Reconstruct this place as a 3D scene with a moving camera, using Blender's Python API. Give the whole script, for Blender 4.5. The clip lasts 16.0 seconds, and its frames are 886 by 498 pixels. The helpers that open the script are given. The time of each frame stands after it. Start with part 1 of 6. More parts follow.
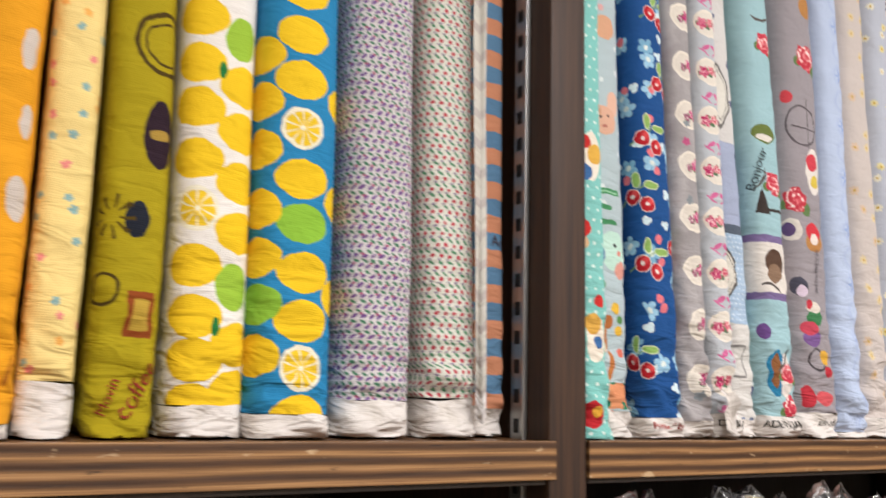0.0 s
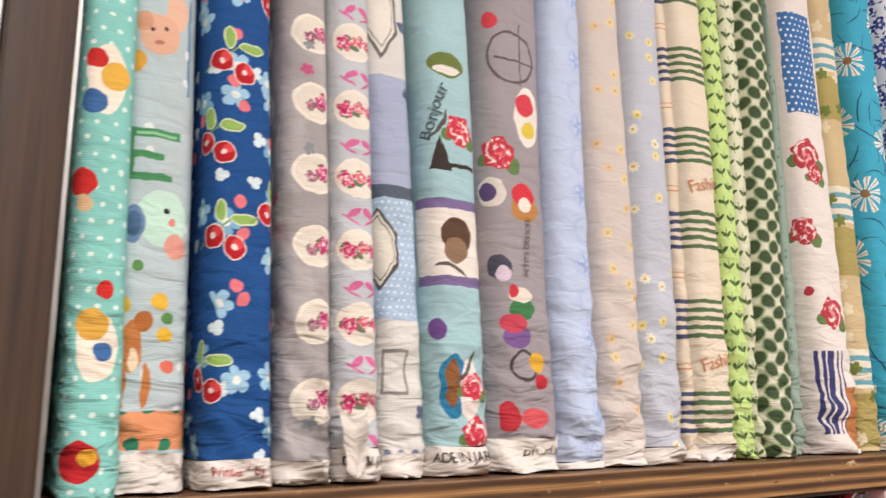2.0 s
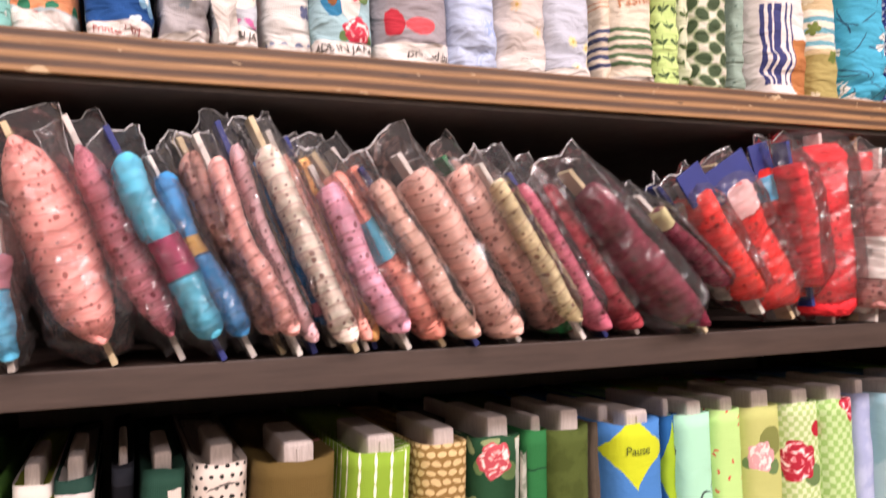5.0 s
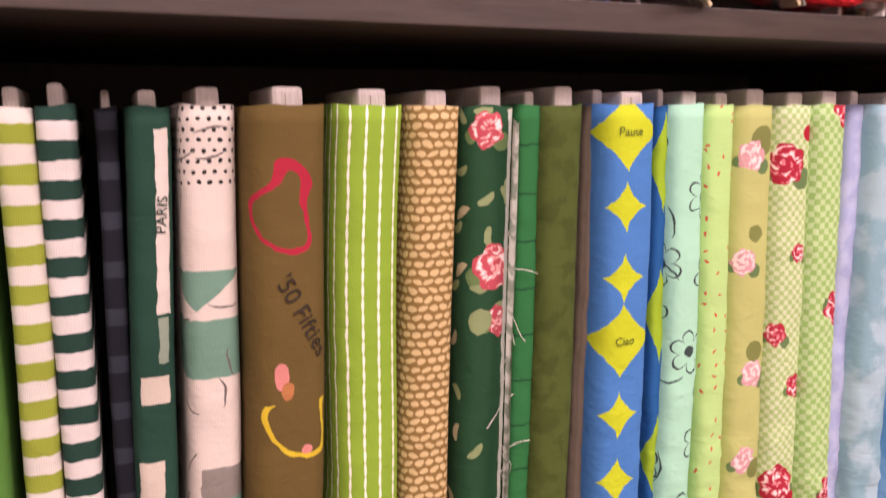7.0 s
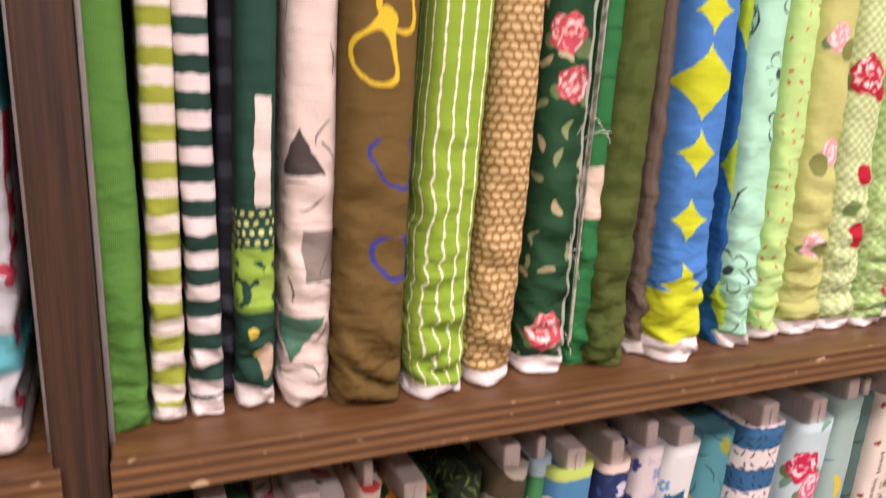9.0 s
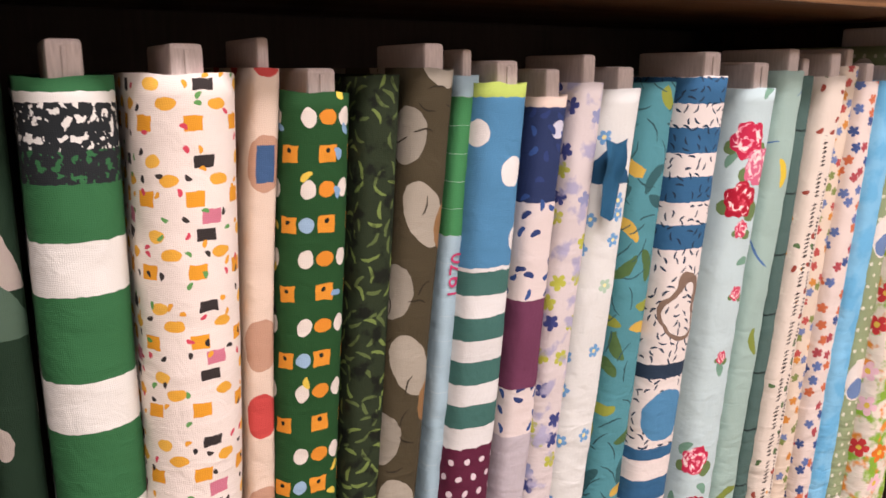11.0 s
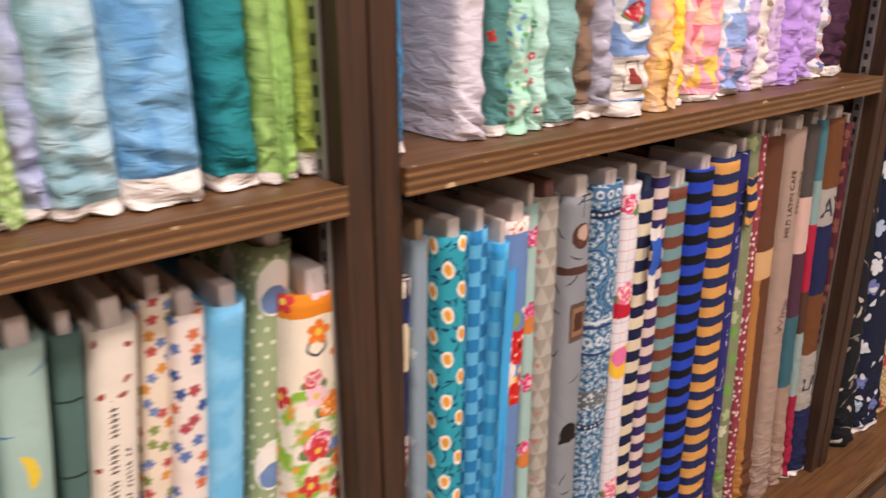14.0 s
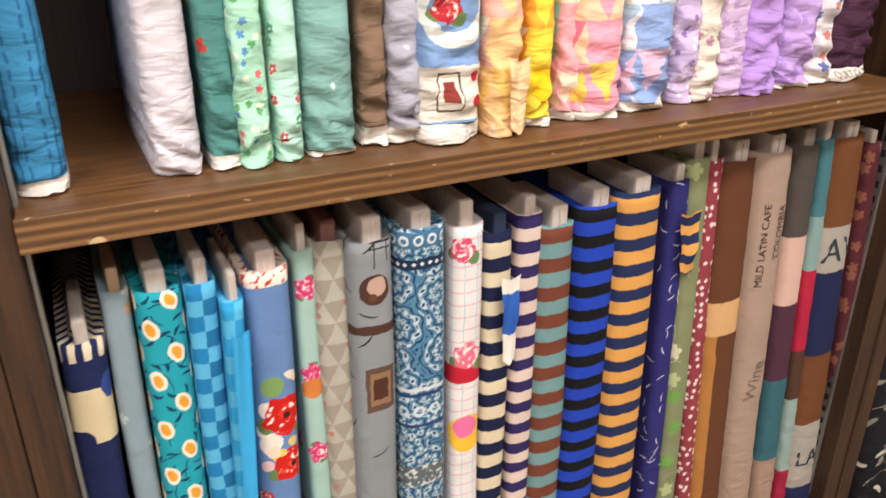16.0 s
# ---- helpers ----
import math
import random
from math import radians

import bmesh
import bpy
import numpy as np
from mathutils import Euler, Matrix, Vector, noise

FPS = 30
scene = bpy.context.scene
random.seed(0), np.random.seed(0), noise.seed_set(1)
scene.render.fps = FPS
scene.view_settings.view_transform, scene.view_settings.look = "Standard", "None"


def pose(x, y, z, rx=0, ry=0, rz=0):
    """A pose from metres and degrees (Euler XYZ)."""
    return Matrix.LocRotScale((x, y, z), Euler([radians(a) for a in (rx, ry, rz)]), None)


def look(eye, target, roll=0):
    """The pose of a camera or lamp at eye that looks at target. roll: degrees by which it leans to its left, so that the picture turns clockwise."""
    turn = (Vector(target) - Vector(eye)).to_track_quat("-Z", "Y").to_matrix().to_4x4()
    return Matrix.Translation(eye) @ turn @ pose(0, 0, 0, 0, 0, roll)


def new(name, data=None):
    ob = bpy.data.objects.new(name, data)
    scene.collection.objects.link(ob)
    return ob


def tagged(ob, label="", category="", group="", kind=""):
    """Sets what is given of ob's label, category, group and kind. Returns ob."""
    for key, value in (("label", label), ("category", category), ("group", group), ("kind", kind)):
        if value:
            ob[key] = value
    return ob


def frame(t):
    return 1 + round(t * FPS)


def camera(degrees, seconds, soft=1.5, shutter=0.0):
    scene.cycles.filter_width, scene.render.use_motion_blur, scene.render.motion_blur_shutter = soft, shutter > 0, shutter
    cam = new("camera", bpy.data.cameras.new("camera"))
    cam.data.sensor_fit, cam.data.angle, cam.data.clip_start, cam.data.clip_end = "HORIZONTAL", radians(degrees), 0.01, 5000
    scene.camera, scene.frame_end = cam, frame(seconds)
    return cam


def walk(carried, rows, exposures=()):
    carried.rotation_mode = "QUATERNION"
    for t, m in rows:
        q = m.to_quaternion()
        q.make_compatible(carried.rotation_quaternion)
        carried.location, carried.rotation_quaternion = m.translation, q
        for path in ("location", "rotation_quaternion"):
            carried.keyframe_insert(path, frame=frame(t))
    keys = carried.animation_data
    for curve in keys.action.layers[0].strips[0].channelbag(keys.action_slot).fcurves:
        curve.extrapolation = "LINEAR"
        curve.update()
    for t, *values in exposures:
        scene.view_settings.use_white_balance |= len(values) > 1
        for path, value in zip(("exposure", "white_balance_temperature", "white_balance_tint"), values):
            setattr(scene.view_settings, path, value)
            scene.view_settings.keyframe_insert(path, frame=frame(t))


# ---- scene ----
cam = camera(58.6, 16.0, soft=1.5, shutter=0.4)
PATH = [
    (0, (-0.308, -0.396, 1.775), (0.652, 1.320, 2.137), 1.7),
    (0.5, (-0.227, -0.385, 1.766), (0.767, 1.316, 2.112), 0.6),
    (1, (-0.125, -0.366, 1.767), (0.897, 1.319, 2.110), 0.1),
    (1.5, (-0.052, -0.352, 1.771), (0.993, 1.310, 2.151), -0.6),
    (2, (-0.005, -0.365, 1.782), (1.010, 1.307, 2.199), -0.7),
    (2.5, (0.079, -0.425, 1.783), (0.916, 1.335, 2.232), 0.6),
    (3, (0.141, -0.485, 1.779), (0.849, 1.336, 2.205), 1.5),
    (3.5, (0.160, -0.496, 1.747), (0.844, 1.351, 2.095), 1.0),
    (4, (0.148, -0.489, 1.694), (0.854, 1.361, 1.973), -0.2),
    (4.5, (0.127, -0.472, 1.652), (0.851, 1.384, 1.825), -0.6),
    (5, (0.116, -0.451, 1.610), (0.869, 1.401, 1.697), -1.5),
    (5.2, (0.112, -0.444, 1.594), (0.872, 1.405, 1.655), -1.9),
    (7.3, (0.111, -0.437, 1.461), (0.898, 1.370, 1.124), -0.9),
    (7.5, (0.109, -0.432, 1.435), (0.914, 1.369, 1.106), -1.7),
    (8, (0.093, -0.422, 1.393), (0.900, 1.361, 0.980), -1.5),
    (8.5, (0.079, -0.448, 1.334), (0.831, 1.331, 0.816), 0.3),
    (9, (0.044, -0.452, 1.192), (0.785, 1.335, 0.687), 1.9),
    (9.2, (0.043, -0.450, 1.146), (0.785, 1.334, 0.629), 2.1),
    (9.5, (0.052, -0.447, 1.070), (0.813, 1.332, 0.568), 2.5),
    (11.8, (0.056, -0.441, 0.853), (1.093, 1.215, 0.427), -0.2),
    (12, (0.084, -0.459, 0.872), (1.140, 1.177, 0.417), 0.3),
    (12.5, (0.174, -0.480, 1.019), (1.297, 1.096, 0.515), -0.8),
    (13, (0.278, -0.519, 1.086), (1.435, 1.000, 0.489), -0.6),
    (13.5, (0.427, -0.508, 1.087), (1.609, 0.980, 0.463), -0.9),
    (14, (0.603, -0.488, 1.102), (1.814, 0.957, 0.435), -0.1),
    (14.5, (0.759, -0.494, 1.088), (1.906, 0.977, 0.365), -0.1),
    (15, (0.903, -0.533, 1.087), (1.881, 1.027, 0.306), -1.8),
    (15.5, (0.957, -0.540, 1.110), (1.810, 1.076, 0.296), -1.8),
    (16, (1.013, -0.536, 1.141), (1.822, 1.101, 0.325), -0.1),
]
EXPOSURES = [(0.0, -0.82, 6050, 10), (1.0, -0.68, 6100, 12), (2.0, -0.8, 6350, 14), (3.5, -0.82, 6500, 15), (5.0, -0.35, 6500, 26), (8.0, -0.62, 6650, 40), (9.5, -0.27, 6300, 28),
             (12.5, -0.35, 6500, 26), (14.0, -0.42, 6600, 22), (15.0, -0.22, 6450, 13), (16.0, -0.18, 6450, 9)]
walk(cam, [(t, look(eye, target, roll)) for t, eye, target, roll in PATH], EXPOSURES)
LAMP = 60.0

# ---- light ----
world = bpy.data.worlds.new("shop_air")
world.use_nodes = True
scene.world = world
world.node_tree.nodes["Background"].inputs[0].default_value = (1.0, 0.95, 0.9, 1)
world.node_tree.nodes["Background"].inputs[1].default_value = 0.02


def tube_light(name, x, y, z, sx, sy, power):
    lamp = bpy.data.lights.new(name, "AREA")
    lamp.shape, lamp.size, lamp.size_y, lamp.energy = "RECTANGLE", sx, sy, power
    lamp.color = (1.0, 0.91, 0.85)
    ob = new(name, lamp)
    ob.matrix_world = pose(x, y, z)
    return ob


tube_light("aisle_light", -0.1, -1.28, 2.86, 1.2, 0.3, LAMP)
tube_light("aisle_light", 1.7, -1.28, 2.86, 1.2, 0.3, LAMP)
tube_light("aisle_light", 0.8, -2.5, 2.86, 3.6, 0.3, LAMP * 1.75)


# ---- materials ----
def lin(h):
    v = [int(h[i:i + 2], 16) / 255 for i in (1, 3, 5)]
    return tuple(c / 12.92 if c <= 0.04045 else ((c + 0.055) / 1.055) ** 2.4 for c in v) + (1,)


class Ex:
    """A number in a node tree, with arithmetic."""

    def __init__(self, nt, socket):
        self.nt, self.s = nt, socket

    def op(self, kind, other=None):
        n = self.nt.nodes.new("ShaderNodeMath")
        n.operation = kind
        self.nt.links.new(self.s, n.inputs[0])
        if isinstance(other, Ex):
            self.nt.links.new(other.s, n.inputs[1])
        elif other is not None:
            n.inputs[1].default_value = other
        return Ex(self.nt, n.outputs[0])

    def __add__(self, o): return self.op("ADD", o)
    def __sub__(self, o): return self.op("SUBTRACT", o)
    def __mul__(self, o): return self.op("MULTIPLY", o)
    def __truediv__(self, o): return self.op("DIVIDE", o)
    def lt(self, o): return self.op("LESS_THAN", o)
    def gt(self, o): return self.op("GREATER_THAN", o)
    def absolute(self): return self.op("ABSOLUTE")
    def floor(self): return self.op("FLOOR")
    def fract(self): return self.op("FRACT")
    def cos(self): return self.op("COSINE")
    def sin(self): return self.op("SINE")
    def root(self): return self.op("SQRT")
    def power(self, o): return self.op("POWER", o)
    def atan2(self, o): return self.op("ARCTAN2", o)
    def within(self, a, b): return self.gt(a) * self.lt(b)


def hyp(x, y):
    return (x * x + y * y).root()


COUNT = [0]


class cloth:
    """A printed cotton: a base colour with motifs laid over it. u runs across the fold and v up it, in metres."""

    def __init__(self, base, rough=0.85, lift=0.0):
        COUNT[0] += 1
        self.mat = bpy.data.materials.new("printed_cotton")
        self.mat.use_nodes = True
        self.nt = nt = self.mat.node_tree
        self.bsdf = nt.nodes["Principled BSDF"]
        self.bsdf.inputs["Roughness"].default_value = rough
        self.bsdf.inputs["Specular IOR Level"].default_value = 0.25
        uv = nt.nodes.new("ShaderNodeUVMap")
        uv.uv_map = "cloth"
        # small hand-print wobble keeps the motif edges from being ruler-straight
        wob = nt.nodes.new("ShaderNodeTexNoise")
        wob.noise_dimensions = "2D"
        wob.inputs["Scale"].default_value = 130
        wob.inputs["Detail"].default_value = 1
        nt.links.new(uv.outputs[0], wob.inputs["Vector"])
        sub = nt.nodes.new("ShaderNodeVectorMath")
        sub.operation = "SUBTRACT"
        nt.links.new(wob.outputs["Color"], sub.inputs[0])
        sub.inputs[1].default_value = (0.5, 0.5, 0.5)
        scl = nt.nodes.new("ShaderNodeVectorMath")
        scl.operation = "MULTIPLY_ADD"
        nt.links.new(sub.outputs[0], scl.inputs[0])
        scl.inputs[1].default_value = (0.0022, 0.0022, 0)
        nt.links.new(uv.outputs[0], scl.inputs[2])
        self.uv, self.flat = scl.outputs[0], uv.outputs[0]
        sep = nt.nodes.new("ShaderNodeSeparateXYZ")
        nt.links.new(self.uv, sep.inputs[0])
        self.u, self.v = Ex(nt, sep.outputs[0]), Ex(nt, sep.outputs[1]) - lift
        rgb = nt.nodes.new("ShaderNodeRGB")
        rgb.outputs[0].default_value = lin(base)
        self.col = rgb.outputs[0]

    def over(self, col, mask):
        n = self.nt.nodes.new("ShaderNodeMix")
        n.data_type = "RGBA"
        self.nt.links.new(mask.s, n.inputs[0])
        self.nt.links.new(self.col, n.inputs[6])
        n.inputs[7].default_value = lin(col)
        self.col = n.outputs[2]
        return self

    def cell(self, su, sv, ou=0.0, ov=0.0, stagger=0):
        """Local coordinates, in metres from the middle, of a grid of motifs."""
        b = (self.v - ov) / sv + 0.5
        a = (self.u - ou) / su + 0.5
        if stagger:
            a = a + (b.floor() * 0.5).fract()
        return (a.fract() - 0.5) * su, (b.fract() - 0.5) * sv, a.floor(), b.floor()

    def scatter(self, size, seed):
        n = self.nt.nodes.new("ShaderNodeTexVoronoi")
        n.voronoi_dimensions = "2D"
        n.inputs["Scale"].default_value = 1 / size
        n.inputs["Randomness"].default_value = 0.8
        off = self.nt.nodes.new("ShaderNodeVectorMath")
        off.operation = "ADD"
        off.inputs[1].default_value = (seed * 1.37 + COUNT[0] * 0.31, seed * 0.73, 0)
        self.nt.links.new(self.uv, off.inputs[0])
        self.nt.links.new(off.outputs[0], n.inputs["Vector"])
        d = self.nt.nodes.new("ShaderNodeVectorMath")
        d.operation = "SUBTRACT"
        self.nt.links.new(off.outputs[0], d.inputs[0])
        self.nt.links.new(n.outputs["Position"], d.inputs[1])
        s = self.nt.nodes.new("ShaderNodeSeparateXYZ")
        self.nt.links.new(d.outputs[0], s.inputs[0])
        c = self.nt.nodes.new("ShaderNodeSeparateColor")
        self.nt.links.new(n.outputs["Color"], c.inputs[0])
        return [Ex(self.nt, s.outputs[0]), Ex(self.nt, s.outputs[1])] + [Ex(self.nt, c.outputs[i]) for i in range(3)]

    def ruled(self):
        """The fold's own coordinates with no hand-print wobble."""
        sep = self.nt.nodes.new("ShaderNodeSeparateXYZ")
        self.nt.links.new(self.flat, sep.inputs[0])
        return Ex(self.nt, sep.outputs[0]), Ex(self.nt, sep.outputs[1])

    # bands and blocks
    def hb(self, period, bands):
        f = (self.v / period).fract()
        for a, b, c in bands:
            self.over(c, f.within(a, b))
        return self

    def vb(self, period, bands):
        f = (self.u / period + 0.5).fract()
        for a, b, c in bands:
            self.over(c, f.within(a, b))
        return self

    def vbin(self, col, period, v0, v1):
        return self.over(col, (self.u / period).fract().lt(0.5) * self.v.within(v0, v1))

    def band(self, v0, v1, col):
        return self.over(col, self.v.within(v0, v1))

    def rect(self, col, u0, u1, v0, v1):
        return self.over(col, self.u.within(u0, u1) * self.v.within(v0, v1))

    def vb1(self, u0, u1, v0, v1, col):
        return self.rect(col, u0, u1, v0, v1)

    def bandstripes(self, v0, v1, period, dark, light):
        m = self.v.within(v0, v1)
        self.over(dark, m)
        return self.over(light, m * ((self.v - v0) / period).fract().lt(0.48))

    def vbb(self, col, period, w):
        u, v = self.ruled()
        x = ((u / period).fract() - 0.5).absolute() * period
        bead = (v * (3.1416 / 0.0092)).sin().absolute()
        return self.over(col, x.lt(bead.power(0.6) * w * 0.34 + w * 0.1))

    def dashv(self, col, u, w, v0, v1, step):
        k = (self.v / step).fract().lt(0.62) * ((self.v / (step * 7)).fract().lt(0.86))
        return self.over(col, (self.u - u + (self.v * 1500).sin() * w * 0.3).absolute().lt(w * 0.5) * self.v.within(v0, v1) * k)

    def hexa(self, col, u, v, a, b):
        x, y = (self.u - u).absolute() / a, (self.v - v).absolute() / b
        return self.over(col, x.op("MAXIMUM", x * 0.62 + y).lt(1.0))

    def daisies(self, petal, heart, size, r, keep, seed):
        x, y, p, q, w = self.scatter(size, seed)
        d, t = hyp(x, y), y.atan2(x)
        m = d.lt((t * 3 + q * 9).cos() * r * 0.12 + r) * p.lt(keep)
        self.over(petal, m * (t * 5 + q * 6).cos().absolute().gt(0.62))
        self.over("#8c9a94", m * (t * 5 + q * 6).cos().absolute().gt(0.985) * d.gt(r * 0.3))
        return self.over(heart, d.lt(r * 0.24) * p.lt(keep))

    def bows(self, col, su, sv, ou, ov):
        for du, turn in ((-0.0045, 0.5), (0.0045, -0.5)):
            self.ell(col, su, sv, 0.0044, 0.002, ou + du, ov, 0, turn)
            self.ell(col, su, sv, 0.006, 0.0008, ou + du * 1.5, ov - 0.004, 0, -turn)
        return self

    def chk(self, col, size):
        return self.over(col, ((self.u / size).floor() + (self.v / size).floor()).op("MODULO", 2.0).absolute().within(0.5, 1.5))

    chkb = chk

    def tri(self, col, va, vb_, w):
        k = w / (vb_ - va)
        m = self.v.within(min(va, vb_), max(va, vb_))
        return self.over(col, m * (self.u + 0.01).absolute().lt(((self.v - va) * k).absolute()))

    def trirow(self, col, size):
        x, y, a, b = self.cell(size, size, 0, 0, 1)
        return self.over(col, x.absolute().lt((y + size / 2) * 0.5))

    def facet(self, cols, size):
        x, y, a, b = self.cell(size, size)
        up = x.absolute().lt((y + size / 2) * 0.5)
        k = ((a * 12.9898 + b * 78.233 + up * 3.7).sin() * 437.58).fract()
        for i, c in enumerate(cols):
            self.over(c, k.within(i / len(cols), (i + 1) / len(cols)))
        return self

    # spots
    def dots(self, col, su, sv, r, v0=None, v1=None):
        x, y, a, b = self.cell(su, sv, 0, 0, 1)
        m = hyp(x, y).lt(r)
        return self.over(col, m if v0 is None else m * self.v.within(v0, v1))

    def dotsin(self, col, s, v0, v1, u0, u1):
        x, y, a, b = self.cell(s, s, 0, 0, 1)
        return self.over(col, hyp(x, y).lt(s * 0.2) * self.v.within(v0, v1) * self.u.within(u0, u1))

    def dots2(self, col, size, r, keep, seed):
        x, y, p, q, w = self.scatter(size, seed)
        return self.over(col, hyp(x, y).lt(r) * p.lt(keep))

    def ell(self, col, su, sv, a, b, ou, ov, stagger=0, turn=0.0):
        x, y, i, j = self.cell(su, sv, ou, ov, stagger)
        if turn:
            x, y = x * math.cos(turn) + y * math.sin(turn), y * math.cos(turn) - x * math.sin(turn)
        return self.over(col, hyp(x / a, y / b).lt(1.0))

    def rects(self, col, su, sv, w, h, ou=0.0, ov=0.0):
        x, y, i, j = self.cell(su, sv, ou, ov)
        return self.over(col, x.absolute().lt(w / 2 + 0.002) * y.absolute().lt(h / 2 + 0.002))

    def ring(self, col, su, sv, r, w, stagger=0):
        x, y, i, j = self.cell(su, sv, 0.01, 0.03, stagger)
        return self.over(col, (hyp(x, y) - r).absolute().lt(w))

    def arc(self, col, u, v, r, w, half=0):
        x, y = self.u - u, self.v - v
        m = (hyp(x, y * 0.7) + (x * 90 + y * 140).sin() * 0.004 - r).absolute().lt(w * 0.5)
        return self.over(col, m * y.lt(0.01) if half else m)

    def grid_lf(self, col, su, sv, a, b, turn, ou=0.0, ov=0.0):
        return self.ell(col, su, sv, a, b, ou, ov, 1, turn)

    # plants
    def fl(self, size, r, petals, cols, heart=None, keep=1.0, seed=0):
        x, y, p, q, w = self.scatter(size, seed)
        d = hyp(x, y)
        edge = ((y.atan2(x) * (petals / 2) + q * 6.28).cos().absolute().power(0.6) * 0.62 + 0.52) * r if petals else r
        m = d.lt(edge) * p.lt(keep)
        for i, c in enumerate(cols):
            self.over(c, m * w.within(i / len(cols) - 0.001, (i + 1) / len(cols) + 0.001))
        if heart:
            self.over(heart, d.lt(r * 0.32) * p.lt(keep))
        return self

    def fl2(self, col, su, sv, r, ou=0.0, ov=0.0):
        x, y, i, j = self.cell(su, sv, ou, ov)
        return self.over(col, hyp(x, y).lt(((y.atan2(x) * 6).cos() * 0.35 + 0.9) * r) * hyp(x, y).gt(r * 0.25))

    def lf(self, size, a, b, cols, keep=1.0, seed=0):
        x, y, p, q, w = self.scatter(size, seed)
        t = q * 6.28
        ct, st = t.cos(), t.sin()
        x2, y2 = x * ct + y * st, y * ct - x * st
        m = hyp(x2 / a, (y2 + x2 * x2 * (0.25 / a)) / b).lt(1.0) * p.lt(keep)
        for i, c in enumerate(cols):
            self.over(c, m * w.within(i / len(cols) - 0.001, (i + 1) / len(cols) + 0.001))
        return self

    def rosegrid(self, su, sv, ou, ov, r, dark, pale, stagger=0):
        x, y, i, j = self.cell(su, sv, ou, ov, stagger)
        d, t = hyp(x, y), y.atan2(x)
        m = d.lt(((t * 5 + i * 2 + j).cos() * 0.16 + 1) * r)
        self.over("#5d7a4c", (hyp(x, y) - r * 0.9).absolute().lt(r * 0.3) * (t * 2 + j).sin().gt(0.72))
        self.over(dark, m)
        n = self.nt.nodes.new("ShaderNodeTexNoise")
        n.noise_dimensions = "2D"
        n.inputs["Scale"].default_value, n.inputs["Detail"].default_value, n.inputs["Distortion"].default_value = 1.9 / r, 2, 1.5
        self.nt.links.new(self.uv, n.inputs["Vector"])
        petal = Ex(self.nt, n.outputs["Fac"]) + (d * (9 / r)).sin() * 0.07
        self.over(pale, m * petal.gt(0.52) * d.lt(r * 0.95))
        return self.over("#f0dcd6", m * petal.gt(0.62) * d.lt(r * 0.85))

    # single motifs at a place on the fold
    def dab2(self, col, u, v, a, b):
        return self.over(col, hyp((self.u - u) / a, (self.v - v) / b).lt(1.0))

    def dab(self, col, u, v, r):
        return self.dab2(col, u, v, r, r)

    def lem(self, col, u, v):
        x, y = (self.u - u).absolute() / 0.0158, (self.v - v).absolute() / 0.0118
        return self.over(col, (x.power(1.7) + y.power(2.1)).lt(1.0))

    def star1(self, col, u, v, a, b):
        m = ((self.u - u).absolute() / a).power(0.75) + ((self.v - v).absolute() / b).power(0.75)
        return self.over(col, m.lt(1.0))

    def ring1(self, col, u, v, r, w):
        return self.over(col, (hyp(self.u - u, self.v - v) - r).absolute().lt(w))

    def rays(self, col, u, v, r):
        x, y = self.u - u, self.v - v
        return self.over(col, (y.atan2(x) * 9).cos().gt(0.6) * hyp(x, y).within(r * 0.35, r))

    def slice1(self, u, v, r):
        x, y = self.u - u, self.v - v
        d, t = hyp(x, y), y.atan2(x)
        self.over("#f0ead0", d.lt(r))
        return self.over("#ecc72a", d.within(r * 0.12, r * 0.82) * (t * 5).cos().absolute().gt(0.3))

    def bloom(self, dark, pale, u, v, r):
        x, y = self.u - u, self.v - v
        d, t = hyp(x, y), y.atan2(x)
        m = d.lt(((t * 5 + u * 400 + v * 90).cos() * 0.08 + (t * 9 + v * 300).cos() * 0.05 + 1) * r)
        self.over("#64804e", (hyp(x - r * 0.9, y + r * 0.7) / 0.55).lt(r) + (hyp(x + r * 0.95, y + r * 0.4) / 0.4).lt(r))
        self.over(dark, m)
        n = self.nt.nodes.new("ShaderNodeTexNoise")
        n.noise_dimensions = "2D"
        n.inputs["Scale"].default_value, n.inputs["Detail"].default_value, n.inputs["Distortion"].default_value = 1.7 / r, 2, 1.4
        self.nt.links.new(self.uv, n.inputs["Vector"])
        petal = Ex(self.nt, n.outputs["Fac"]) + (d * (11 / r) + t * 2).sin() * 0.10
        self.over(pale, m * petal.gt(0.53) * d.lt(r * 0.93))
        return self.over("#f2e0da", m * petal.gt(0.62) * d.within(r * 0.3, r * 0.9))

    def pair(self, u, v):
        """Two cherries with stalks and a leaf."""
        x, y = self.u - u, self.v - v
        self.over("#7f9c5c", (x * 0.7 - y + 0.009).absolute().lt(0.0006) * hyp(x, y).lt(0.017))
        for du, dv, a, b in ((0.010, 0.012, 0.0064, 0.0024), (-0.002, 0.016, 0.0026, 0.0056)):
            self.dab2("#d6e2b8", u + du, v + dv, a + 0.0008, b + 0.0008)
            self.dab2("#8fb35e", u + du, v + dv, a, b)
        for du, dv in ((-0.0062, 0.003), (0.0055, -0.003)):
            self.dab("#ecdcd4", u + du, v + dv, 0.0064)
            self.dab("#b3202a", u + du, v + dv, 0.0058)
            self.dab("#d84a4c", u + du + 0.002, v + dv + 0.0022, 0.0028)
            self.dab("#ead6d0", u + du, v + dv, 0.0015)
        return self

